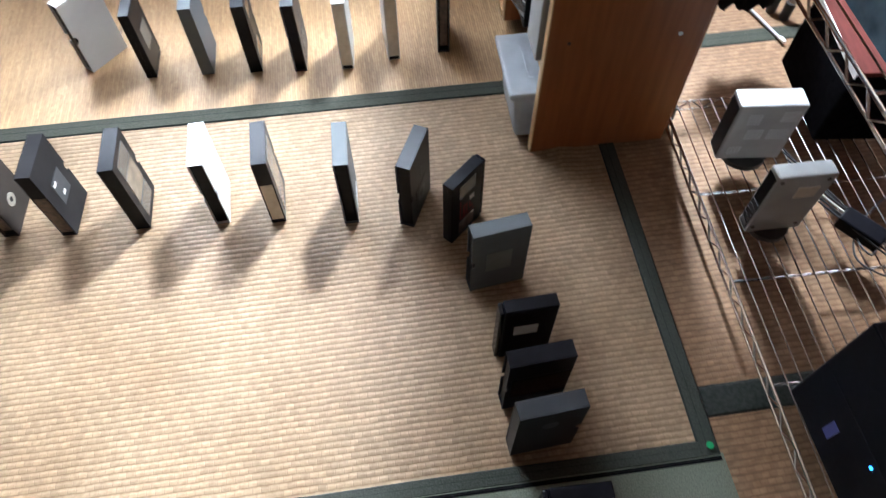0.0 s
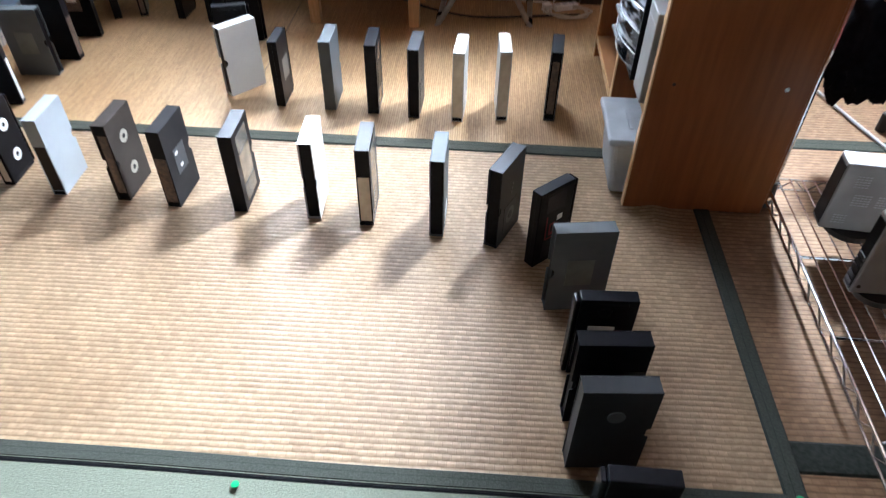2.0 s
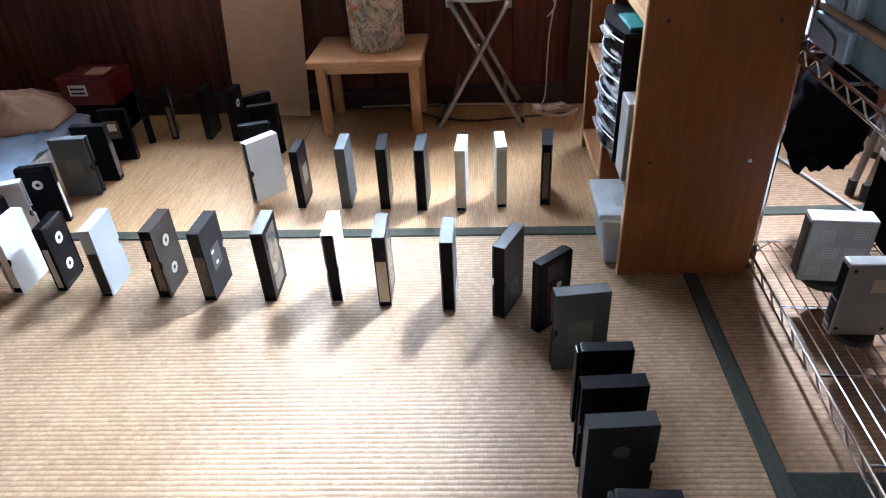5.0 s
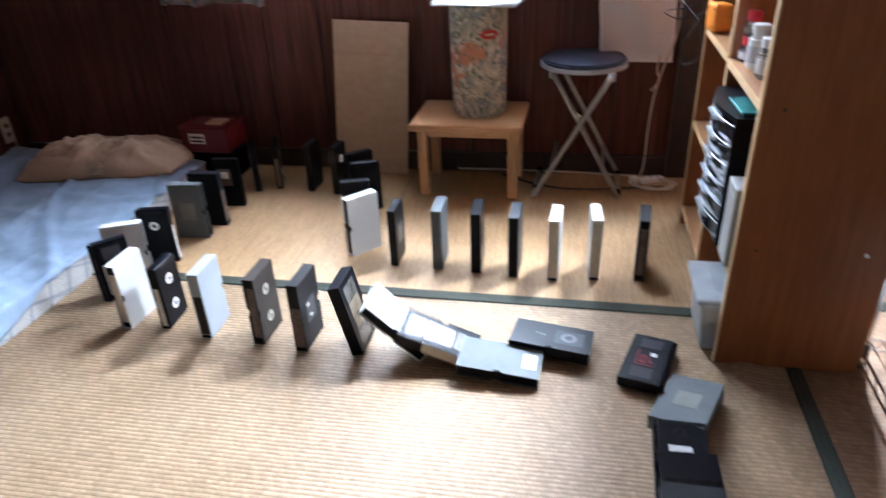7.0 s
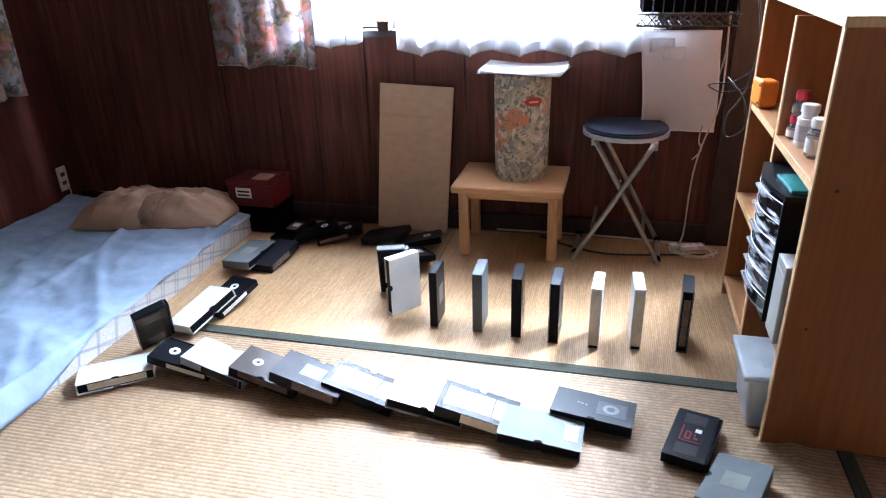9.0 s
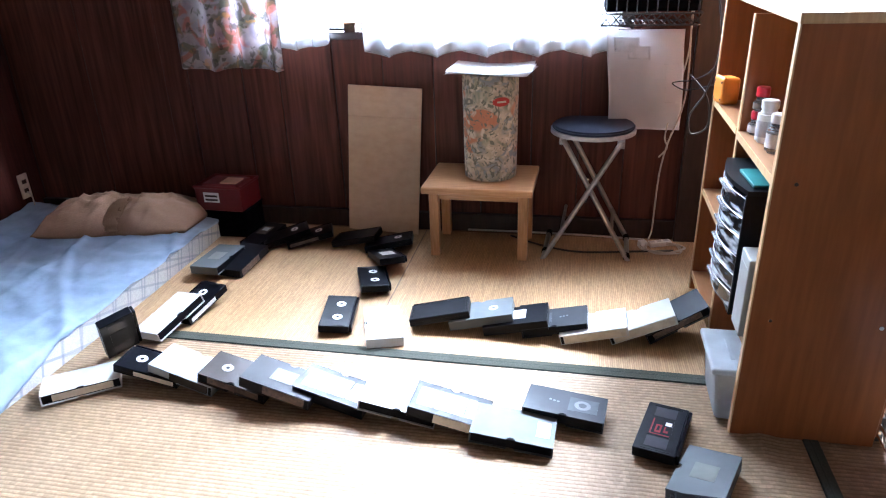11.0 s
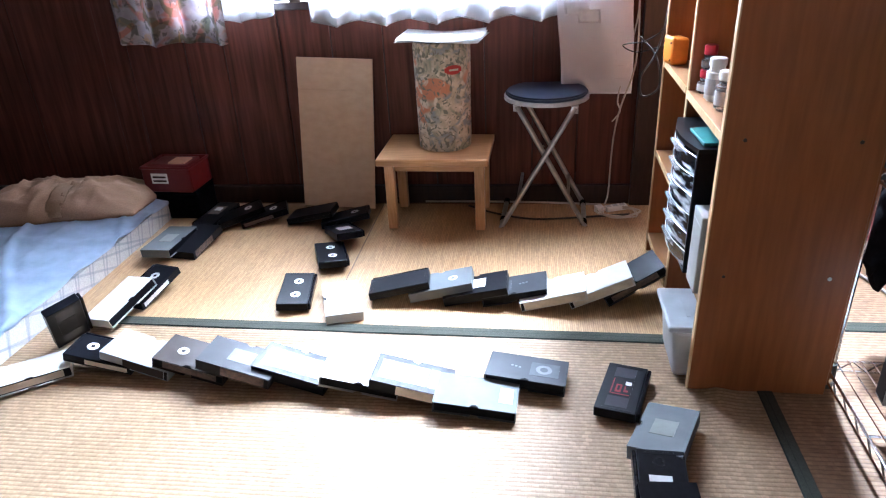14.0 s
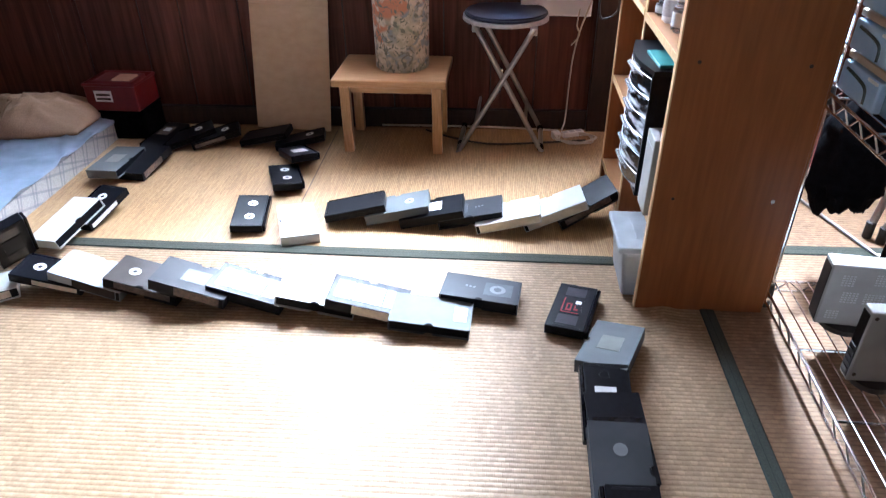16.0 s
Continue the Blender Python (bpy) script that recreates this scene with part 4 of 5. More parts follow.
# ---- mattress and pillow ----
def plaid():
    m = mat("cream_plaid_ticking", (0.47, 0.45, 0.41), 0.9, (0.38, 0.365, 0.34), 200, bump=0.0006)
    t = m.node_tree
    b = t.nodes["Principled BSDF"]
    src = b.inputs["Base Color"].links[0].from_socket
    tc = t.nodes.new("ShaderNodeTexCoord")
    for turn, period in ((14, 26), (104, 26), (19, 26), (109, 26)):
        mp, wv, mr, mx = (t.nodes.new("ShaderNode" + k) for k in ("Mapping", "TexWave", "MapRange", "MixRGB"))
        mp.inputs["Rotation"].default_value = (radians(turn), 0, 0)
        wv.bands_direction = "Y"
        wv.inputs["Scale"].default_value = period / 6.28
        t.links.new(tc.outputs["Object"], mp.inputs[0])
        t.links.new(mp.outputs[0], wv.inputs["Vector"])
        mr.inputs[1].default_value, mr.inputs[2].default_value, mr.inputs[4].default_value = 0.955, 0.985, 0.42
        t.links.new(wv.outputs["Fac"], mr.inputs[0])
        t.links.new(mr.outputs[0], mx.inputs[0])
        t.links.new(src, mx.inputs[1])
        mx.inputs[2].default_value = (0.16, 0.18, 0.22, 1)
        src = mx.outputs[0]
    t.links.new(src, b.inputs["Base Color"])
    return m


MX0, MX1, MY0, MY1, MT = -2.76, -1.835, -0.95, 1.07, 0.080
mattress = thing("mattress", "thin floor mattress with pale blue sheet and plaid side", "mattress")


def edge_x(y):
    return MX1 + 0.012 * math.sin(3.1 * y + 0.4) + 0.02 * max(0, y - 0.4)


bm = sheet(30, 60, lambda u, v: (MX0 + (edge_x(MY0 + v * (MY1 - MY0)) - MX0) * u, MY0 + v * (MY1 - MY0), 0.0))
r = bmesh.ops.extrude_face_region(bm, geom=bm.faces[:])
bmesh.ops.translate(bm, vec=(0, 0, MT - 0.006), verts=[v for v in r["geom"] if isinstance(v, bmesh.types.BMVert)])
bmesh.ops.recalc_face_normals(bm, faces=bm.faces)
part("core", bm, plaid(), mattress, "cream plaid ticking")


def sheet_pt(u, v):
    y = MY0 - 0.01 + v * (MY1 - MY0 + 0.02)
    x1 = edge_x(y) + 0.003 + 0.010 * noise.noise((0.3, y * 4.0, 1.2))
    x = MX0 + (x1 - MX0) * u
    z = MT + 0.012 * noise.noise((x * 2.2, y * 2.2, 0.5)) + 0.011 * noise.noise((x * 6, y * 5, 2.5)) + 0.004
    z += 0.012 * max(0.0, 1 - abs(noise.noise((x * 2.6 + y * 1.3, y * 1.1 - x * 0.6, 8.0))) * 9)
    for k, (fx, fy, amp, thin) in enumerate(((3.4, 1.2, 0.007, 7), (5.5, 2.4, 0.005, 6), (2.0, 4.8, 0.005, 6), (9.0, 5.0, 0.0025, 4))):
        z += amp * max(0.0, 1 - abs(noise.noise((x * fx + 0.7 * y, y * fy - 0.5 * x, 11.0 + 3 * k))) * thin)
    # the sheet hangs over the side towards the near end
    hang = min(1.0, max(0.12, (0.10 - y) / 0.30 + 0.15 * noise.noise((0.0, y * 5.0, 6.0))))
    if u > 0.955:
        k = (u - 0.955) / 0.045
        x = x1 + 0.004 * math.sin(k * 3.1) + 0.012 * k * hang + 0.006 * hang * noise.noise((y * 14, k, 2.0))
        z -= (MT + 0.004) * hang * k ** 0.8
    else:
        x = MX0 + (x1 - MX0) * u / 0.955
    return (x, y, max(z, 0.007))


bm = sheet(120, 190, sheet_pt)
bmesh.ops.solidify(bm, geom=bm.faces[:], thickness=0.005)
part("sheet", bm, M["blue"], mattress, "rumpled pale blue sheet", smooth=True)

pillow = thing("pillow", "tan pillow pinched in the middle by a band", "pillow", pose(-2.17, 0.90, MT + 0.012, 0, 0, 12))
def pillow_top(u, v):
    sx, sy = 2 * u - 1, 2 * v - 1
    body = (1 - abs(sx) ** 3.6) ** 0.7 * (1 - abs(sy) ** 2.4) ** 0.7
    pinch = 1 - 0.07 * math.exp(-((sx - 0.06) / 0.13) ** 2)
    fold = 0.016 * max(0.0, 1 - 6 * abs(noise.noise((sx * 2.1 + sy, sy * 1.4, 3.3)))) + 0.014 * noise.noise((sx * 3, sy * 5, 1.0))
    fold += 0.010 * max(0.0, 1 - 5 * abs(noise.noise((sx * 4.2 - sy * 0.8, sy * 1.2, 7.7))))
    lean = 1.12 - 0.20 * sx
    x = sx * 0.315 * (1 - 0.05 * abs(sy)) + 0.02 * sy
    y = sy * 0.165 * (1 - 0.10 * math.exp(-((sx - 0.06) / 0.2) ** 2) - 0.12 * abs(sx) ** 2)
    return (x, y, max(0.002, 0.012 + 0.080 * body * pinch * lean + fold * body))


bm = sheet(64, 36, pillow_top)
r = bmesh.ops.extrude_edge_only(bm, edges=[e for e in bm.edges if e.is_boundary])
low = [v for v in r["geom"] if isinstance(v, bmesh.types.BMVert)]
for v in low:
    v.co.z = 0.001
bmesh.ops.contextual_create(bm, geom=[e for e in bm.edges if e.is_boundary])
bmesh.ops.recalc_face_normals(bm, faces=bm.faces)
part("cushion", bm, M["pillow"], pillow, smooth=True)
bm = bmesh.new()
ringp = [Vector(pillow_top(0.53, k / 24)) + Vector((0, 0, 0.007)) for k in range(25)]
rows_ = [[bm.verts.new((x + dx, y, max(0.003, z))) for dx in (-0.034, -0.028, 0.028, 0.034)] for x, y, z in ringp]
for A, B in zip(rows_, rows_[1:]):
    for k in range(3):
        bm.faces.new((A[k], A[k + 1], B[k + 1], B[k]))
bmesh.ops.solidify(bm, geom=bm.faces[:], thickness=-0.004)
part("band", bm, mat("light_tan_band", (0.45, 0.31, 0.20), 0.9, (0.37, 0.25, 0.16), 200), pillow, "woven tan band", smooth=True)


# ---- things in the bookshelf ----
SHM = pose(0, 0, 0, 0, 0, -1.2)
M["drawer"] = mat("clear_drawer_with_bright_bits", (0.66, 0.70, 0.74), 0.12, (0.012, 0.014, 0.018), 34, 5, 0.0008, mix=(0.47, 0.66), stretch=(1, 0.3, 1.6))
unit = thing("drawer_unit", "black desktop drawer unit with clear drawers", "drawer unit", SHM @ pose(-0.025, 0.126, 0.2505))
UW, UH, UD = 0.262, 0.315, 0.27
part("side", box(0.01, 0, 0, UD, 0.008, UH - 0.012, 0.002), M["black"], unit)
part("side", box(0.01, UW - 0.008, 0, UD, UW, UH - 0.012, 0.002), M["black"], unit)
part("back", box(UD - 0.006, 0.009, 0, UD, UW - 0.009, UH - 0.013), M["black"], unit)
part("base", box(0.01, 0.009, 0, UD - 0.007, UW - 0.009, 0.012, 0.002), M["black"], unit)
n = 12
top = prism([(UD, -0.002), (UD, UW + 0.002)] + [(0.012 - 0.022 * math.sin(math.pi * k / n), UW + 0.002 - (UW + 0.004) * k / n) for k in range(n + 1)], 0.011)
bmesh.ops.translate(top, vec=(0, 0, UH - 0.0115), verts=top.verts)
part("top", top, M["tape_dark"], unit)
for i in range(6):
    z0, z1 = 0.014 + i * 0.0476, 0.014 + i * 0.0476 + 0.043
    bow = [(0.014 - 0.022 * math.sin(math.pi * k / n), UW - 0.010 - (UW - 0.020) * k / n) for k in range(n + 1)]
    dr = prism([(0.03, 0.010), (0.03, UW - 0.010)] + bow, z1 - z0)
    bmesh.ops.translate(dr, vec=(0, 0, z0), verts=dr.verts)
    d_ = part("drawer", dr, M["drawer"], unit, "clear plastic drawer front")
    part("tray", box(0.034, 0.014, z0 + 0.003, UD - 0.02, UW - 0.014, z0 + 0.03 - 0.004 * (i % 2)), M["label_w"] if i % 3 else M["tape_grey"], unit, "contents of a drawer")
    part("pull", box(-0.018, UW * 0.32, z1 - 0.014, -0.004, UW * 0.68, z1 - 0.006, 0.003), M["clear"], d_)
    part("lip", tube([(x - 0.003, y, z1 - 0.002) for x, y in bow], 0.0011, 6), M["bin"], d_)
sheet_t = thing("cutting_mat", "teal plastic sheet on the drawer unit", "mat", SHM @ pose(0.0, 0.14, 0.5665, 0, 0, 3))
part("slab", box(0, 0, 0, 0.21, 0.125, 0.008, 0.002), M["teal"], sheet_t)
wp = thing("white_box", "flat white box beside the drawer unit", "box", SHM @ pose(-0.010, 0.026, 0.2505))
part("body", box(0, 0, 0, 0.20, 0.080, 0.190, 0.003), M["router"], wp)
part("lid_line", box(-0.0006, 0.004, 0.165, 0.0006, 0.076, 0.167), M["ink"], wp)

bin_ = thing("storage_bin", "milky clear plastic bin with lid under the shelf", "bin", SHM @ pose(-0.052, 0.028, 0))
bb = box(0.012, 0.010, 0, 0.30, 0.185, 0.138, 0.012, 3)
for v in bb.verts:
    k = v.co.z / 0.138
    v.co.x = 0.156 + (v.co.x - 0.156) * (0.90 + 0.10 * k)
    v.co.y = 0.0975 + (v.co.y - 0.0975) * (0.90 + 0.10 * k)
part("tub", bb, M["bin"], bin_)
part("lid", box(0.0, 0.0, 0.139, 0.312, 0.195, 0.156, 0.006, 3), M["bin"], bin_, "milky plastic lid")
for k in range(6):
    part("lid_rib", box(0.05 + k * 0.035, 0.05, 0.155, 0.06 + k * 0.035, 0.15, 0.1575, 0.0006, 1), M["bin"], bin_)
for k, (w_, c_) in enumerate([(0.022, "seat"), (0.028, "tape_dark"), (0.018, "seat"), (0.03, "black")]):
    bk = thing("book", "dark blue book lying under the shelf board", "book", SHM @ pose(0.05 + 0.004 * k, 0.05, 0.1585 + sum((0.018, 0.015, 0.012)[:k])))
    part("cover", box(0, 0.03, 0, 0.20, 0.17 + 0.01 * k, (0.0175, 0.0145, 0.0115, 0.013)[k], 0.001, 1), M[c_], bk)
    part("pages", box(-0.0008, 0.034, 0.002, 0.001, 0.166, (0.0155, 0.0125, 0.0095, 0.011)[k]), M["label"], bk)

radio = thing("orange_device", "orange plastic gadget with dark screws on the shelf", "device", SHM @ pose(0.0, 0.690, 0.6385, 0, 0, 14))
part("case", box(0, -0.026, 0, 0.050, 0.034, 0.076, 0.009, 3), M["orange"], radio)
part("rim", box(-0.003, -0.029, 0.005, 0.010, 0.037, 0.080, 0.009, 3), M["orange"], radio)
for sy in (-0.019, 0.027):
    for sz in (0.016, 0.064):
        part("screw", cyl(0.003, 0.002, 10, m=pose(-0.005, sy, sz, 0, 90)), M["cable_b"], radio)


def jar(x, y, r, h, body, cap, label, band=None, z=0.6335, cap_h=0.02):
    e = thing("jar", label, "jar", SHM @ pose(x, y, z))
    b = cyl(r, h, 28, bevel=r * 0.25)
    part("glass", b, body, e, smooth=False)
    part("neck", cyl(r * 0.72, 0.008, 24, m=Matrix.Translation((0, 0, h))), body, e)
    part("cap", cyl(r * 0.82, cap_h, 28, m=Matrix.Translation((0, 0, h + 0.006)), bevel=0.002), cap, e)
    if band:
        part("label", ring(r * 0.99, r * 1.02, h * 0.5, 28), band, e, "printed paper label").matrix_basis = Matrix.Translation((0, 0, h * 0.22))
    return e


cap_r = mat("red_plastic_cap", (0.50, 0.02, 0.035), 0.4)
jar(0.040, 0.364, 0.021, 0.032, M["clear"], cap_r, "small clear jar with a red lid", M["label_w"])
jar(0.042, 0.362, 0.019, 0.028, M["clear"], cap_r, "small jar with red lid stacked on another", M["label_k"], 0.6925, 0.024)
jar(0.045, 0.290, 0.024, 0.074, M["white"], M["white"], "white bottle with grey label and white lid", M["ink"])
jar(0.048, 0.200, 0.024, 0.062, M["clear"], M["white"], "clear plastic bottle with white lid", M["label_w"])
jar(0.120, 0.280, 0.024, 0.080, M["orange"], M["orange"], "amber bottle at the back of the shelf")
jar(0.050, 0.470, 0.019, 0.082, mat("red_blue_tin", (0.25, 0.04, 0.05), 0.4), M["seat"], "red tin with a dark blue lid", M["label_w"], 0.3585)
jar(0.055, 0.520, 0.019, 0.090, M["seat"], M["seat"], "dark blue spray tin", None, 0.3585)


# ---- along the far wall ----
poster = thing("wall_poster", "large thin paper with faint print hung on the wall", "poster", pose(-0.151, WALL_Y - 0.030, 0.622))
def poster_pt(u, v):
    """Hung from the basket's front, drooping back towards the wall; its lower corner is curled."""
    x = (u - 0.5) * (0.255 + 0.005 * v) + 0.004 * math.sin(v * 5) - 0.022 * (v - 0.5)
    y = -0.012 - 0.052 * v - 0.007 * noise.noise((u * 3, v * 3, 1)) - 0.004 * math.sin(u * 9 + v * 4)
    z = (v - 0.5) * 0.36 + (0.09 * max(0.0, 0.22 - u) / 0.22 if v < 0.06 else 0.0) * (1 - v / 0.06 if v < 0.06 else 0)
    return (x, y, z)


bm = sheet(24, 36, poster_pt)
bmesh.ops.solidify(bm, geom=bm.faces[:], thickness=0.0012)
bmesh.ops.recalc_face_normals(bm, faces=bm.faces)
part("sheet", bm, M["poster"], poster, smooth=True)
for u, v, w_, h_ in ((0.26, 0.86, 0.085, 0.050), (0.42, 0.78, 0.075, 0.045), (0.84, 0.67, 0.050, 0.003), (0.86, 0.62, 0.045, 0.003), (0.76, 0.44, 0.003, 0.09), (0.92, 0.42, 0.003, 0.11), (0.84, 0.29, 0.050, 0.003), (0.84, 0.16, 0.050, 0.003)):
    b = sheet(8, 6, lambda p, q: Vector(poster_pt(u + (p - 0.5) * w_ / 0.257, v + (q - 0.5) * h_ / 0.36)) + Vector((0, -0.0018, 0)))
    bmesh.ops.solidify(b, geom=b.faces[:], thickness=0.0003)
    part("print_bar", b, M["poster_print"], poster, smooth=True)

basket = thing("wire_basket", "black lattice basket on the wall above the poster", "basket", pose(-0.155, WALL_Y - 0.11, 0.826))
for z in (0.0, 0.036, 0.10, 0.16):
    part("rail", tube([(-0.165, -0.08, z), (0.155, -0.08, z), (0.155, 0.08, z), (-0.165, 0.08, z)], 0.0032, 6, closed=True), M["cable_b"], basket)
for k in range(10):
    x = -0.165 + k * 0.032
    part("lattice_bar", tube([(x, -0.08, 0.0), (x + 0.032, -0.08, 0.036)], 0.0022, 6), M["cable_b"], basket)
    part("lattice_bar", tube([(x + 0.032, -0.08, 0.0), (x, -0.08, 0.036)], 0.0022, 6), M["cable_b"], basket)
    part("upright", tube([(x + 0.016, -0.08, 0.036), (x + 0.016, -0.08, 0.16)], 0.002, 6), M["cable_b"], basket)
    part("base_wire", tube([(x + 0.016, -0.08, 0.0), (x + 0.016, 0.08, 0.0)], 0.002, 6), M["cable_b"], basket)
part("dark_cloth", box(-0.155, -0.06, 0.040, 0.145, 0.07, 0.15, 0.01), M["cloth_black"], basket, "dark cloth in the basket")

power = thing("power_strip", "white power strip lying on the mat by the wall", "power strip", pose(-0.045, 1.105, 0, 0, 0, 20))
part("body", box(-0.042, -0.015, 0, 0.045, 0.015, 0.020, 0.004), M["white"], power)
for k in range(3):
    part("socket", box(-0.04 + k * 0.028, -0.008, 0.0195, -0.022 + k * 0.028, 0.008, 0.021), M["ink"], power)
part("plug", box(-0.085, -0.014, 0, -0.055, 0.014, 0.028, 0.004), M["white"], power)


def cable(pts, r, mtl, label, n=8):
    e = thing("cable", label, "cable")
    part("cord", tube(smooth_path(pts, n), r, 7), mtl, e, smooth=True)
    return e


cable([(0.0, 1.145, 0.98), (-0.011, 1.145, 0.82), (-0.004, 1.145, 0.66), (-0.010, 1.145, 0.53), (-0.046, 1.15, 0.40), (-0.062, 1.16, 0.30), (-0.068, 1.16, 0.21), (-0.071, 1.16, 0.05), (-0.085, 1.13, 0.012)], 0.0032, M["cable_w"], "white power cable hanging down the wall")
cable([(-0.015, 1.165, 0.90), (-0.01, 1.15, 0.72), (-0.045, 1.155, 0.52), (-0.06, 1.15, 0.42), (-0.05, 1.14, 0.38), (-0.075, 1.15, 0.34)], 0.0028, M["cable_w"], "second white cable looped on the wall")
cable([(-0.10 + 0.072 * math.cos(k * 0.9) + 0.012 * math.sin(k * 2.3) + 0.06, 1.055 + 0.048 * math.sin(k * 0.9), 0.008 + 0.0025 * (k % 5)) for k in range(34)], 0.0022, M["cable_w"], "coil of white cable on the mat")
cable([(-0.10, 1.13, 0.012), (-0.30, 1.155, 0.010), (-0.55, 1.16, 0.012), (-0.80, 1.165, 0.010)], 0.004, M["cable_w"], "white cable along the baseboard")
cable([(0.0, 1.05, 0.006), (-0.12, 1.03, 0.006), (-0.35, 1.00, 0.006), (-0.50, 1.05, 0.006), (-0.62, 1.13, 0.006)], 0.004, M["cable_b"], "dark cable lying on the rush mat")
cable([(0.06, 0.79, 0.95), (0.03, 0.80, 0.86), (0.02, 0.79, 0.74), (-0.03, 0.80, 0.69), (-0.08, 0.84, 0.675), (-0.09, 0.88, 0.66), (-0.05, 0.86, 0.645), (0.01, 0.80, 0.67), (0.02, 0.72, 0.70)], 0.0020, M["tape_dark"], "dark grey cable looping out of the shelf")
cable([(0.0, 0.79, 0.93), (0.02, 0.78, 0.80), (0.0, 0.79, 0.66), (-0.04, 0.80, 0.58), (-0.03, 0.80, 0.52), (0.015, 0.79, 0.55), (0.0, 0.79, 0.64), (-0.05, 0.82, 0.70)], 0.003, M["cable_b"], "black cable hanging beside the shelf")

crate = thing("red_crate", "red plastic basket with a white label", "basket", pose(-1.800, 1.075, 0.118, 0, 0, -3))
cw, cd, ch = 0.102, 0.080, 0.100
for nm, bb in (("front", (-cw, -cd, 0, cw, -cd + 0.006, ch)), ("rear", (-cw, cd - 0.006, 0, cw, cd, ch)), ("side", (-cw, -cd + 0.0065, 0, -cw + 0.006, cd - 0.0065, ch)), ("side", (cw - 0.006, -cd + 0.0065, 0, cw, cd - 0.0065, ch)), ("bottom", (-cw + 0.0065, -cd + 0.0065, 0, cw - 0.0065, cd - 0.0065, 0.005))):
    part(nm, box(*bb, 0.002, 1), M["red"], crate)
part("rim", tube([(-cw, -cd, ch), (cw, -cd, ch), (cw, cd, ch), (-cw, cd, ch)], 0.006, 8, closed=True), M["red"], crate)
part("label", box(-0.065, -cd - 0.0012, 0.036, 0.005, -cd + 0.001, 0.078), M["label_w"], crate, "white label")
for k in range(2):
    part("print_bar", box(-0.058, -cd - 0.0022, 0.043 + k * 0.016, -0.002, -cd - 0.001, 0.051 + k * 0.016), M["trim"], crate)
part("red_wrapping", box(-0.08, -0.06, 0.04, 0.08, 0.06, 0.108, 0.008), M["label_r"], crate, "red paper inside")
part("paper", box(0.0, -0.05, 0.104, 0.07, 0.02, 0.114, 0.002), M["card"], crate)
plinth = thing("black_case", "black case standing under the red basket", "case", pose(-1.80, 1.08, 0, 0, 0, 0))
part("body", box(-0.15, -0.08, 0, 0.105, 0.08, 0.108, 0.006), M["cloth_black"], plinth)
part("lid", box(-0.152, -0.082, 0.109, 0.107, 0.082, 0.117, 0.003), M["cloth_black"], plinth)

outlet = thing("wall_outlet", "cream wall outlet plate with a cord", "outlet", pose(LEFT_X + 0.008, 1.085, 0.165))
part("plate", box(0, -0.027, -0.055, 0.008, 0.027, 0.055, 0.003), M["label"], outlet)
for z in (-0.02, 0.02):
    part("socket", box(0.007, -0.012, z - 0.009, 0.0095, 0.012, z + 0.009), M["trim"], outlet)
cable([(LEFT_X + 0.02, 1.085, 0.14), (LEFT_X + 0.05, 1.07, 0.12), (LEFT_X + 0.07, 1.05, 0.09), (LEFT_X + 0.09, 1.03, 0.02)], 0.003, M["cable_w"], "thin white cord from the outlet")


# ---- curtains ----
def lace_material(name="white_lace", holes=(0.10, 0.50), scale=45, facing=0.5):
    m = bpy.data.materials.new(name)
    m.use_nodes = True
    t = m.node_tree
    t.nodes.clear()
    N = lambda k: t.nodes.new("ShaderNode" + k)
    out, tr, df, tp, a, b, nz, mr, tc = (N(k) for k in ("OutputMaterial", "BsdfTranslucent", "BsdfDiffuse", "BsdfTransparent", "MixShader", "MixShader", "TexNoise", "MapRange", "TexCoord"))
    tr.inputs[0].default_value = df.inputs[0].default_value = (0.80, 0.80, 0.82, 1)
    nz.inputs["Scale"].default_value = scale
    nz.inputs["Distortion"].default_value = 1.5
    t.links.new(tc.outputs["Object"], nz.inputs["Vector"])
    mr.inputs[1].default_value, mr.inputs[2].default_value, mr.inputs[3].default_value, mr.inputs[4].default_value = 0.42, 0.58, *holes
    t.links.new(nz.outputs[0], mr.inputs[0])
    a.inputs[0].default_value = facing
    t.links.new(tr.outputs[0], a.inputs[1])
    t.links.new(df.outputs[0], a.inputs[2])
    t.links.new(mr.outputs[0], b.inputs[0])
    t.links.new(a.outputs[0], b.inputs[1])
    t.links.new(tp.outputs[0], b.inputs[2])
    t.links.new(b.outputs[0], out.inputs[0])
    return m


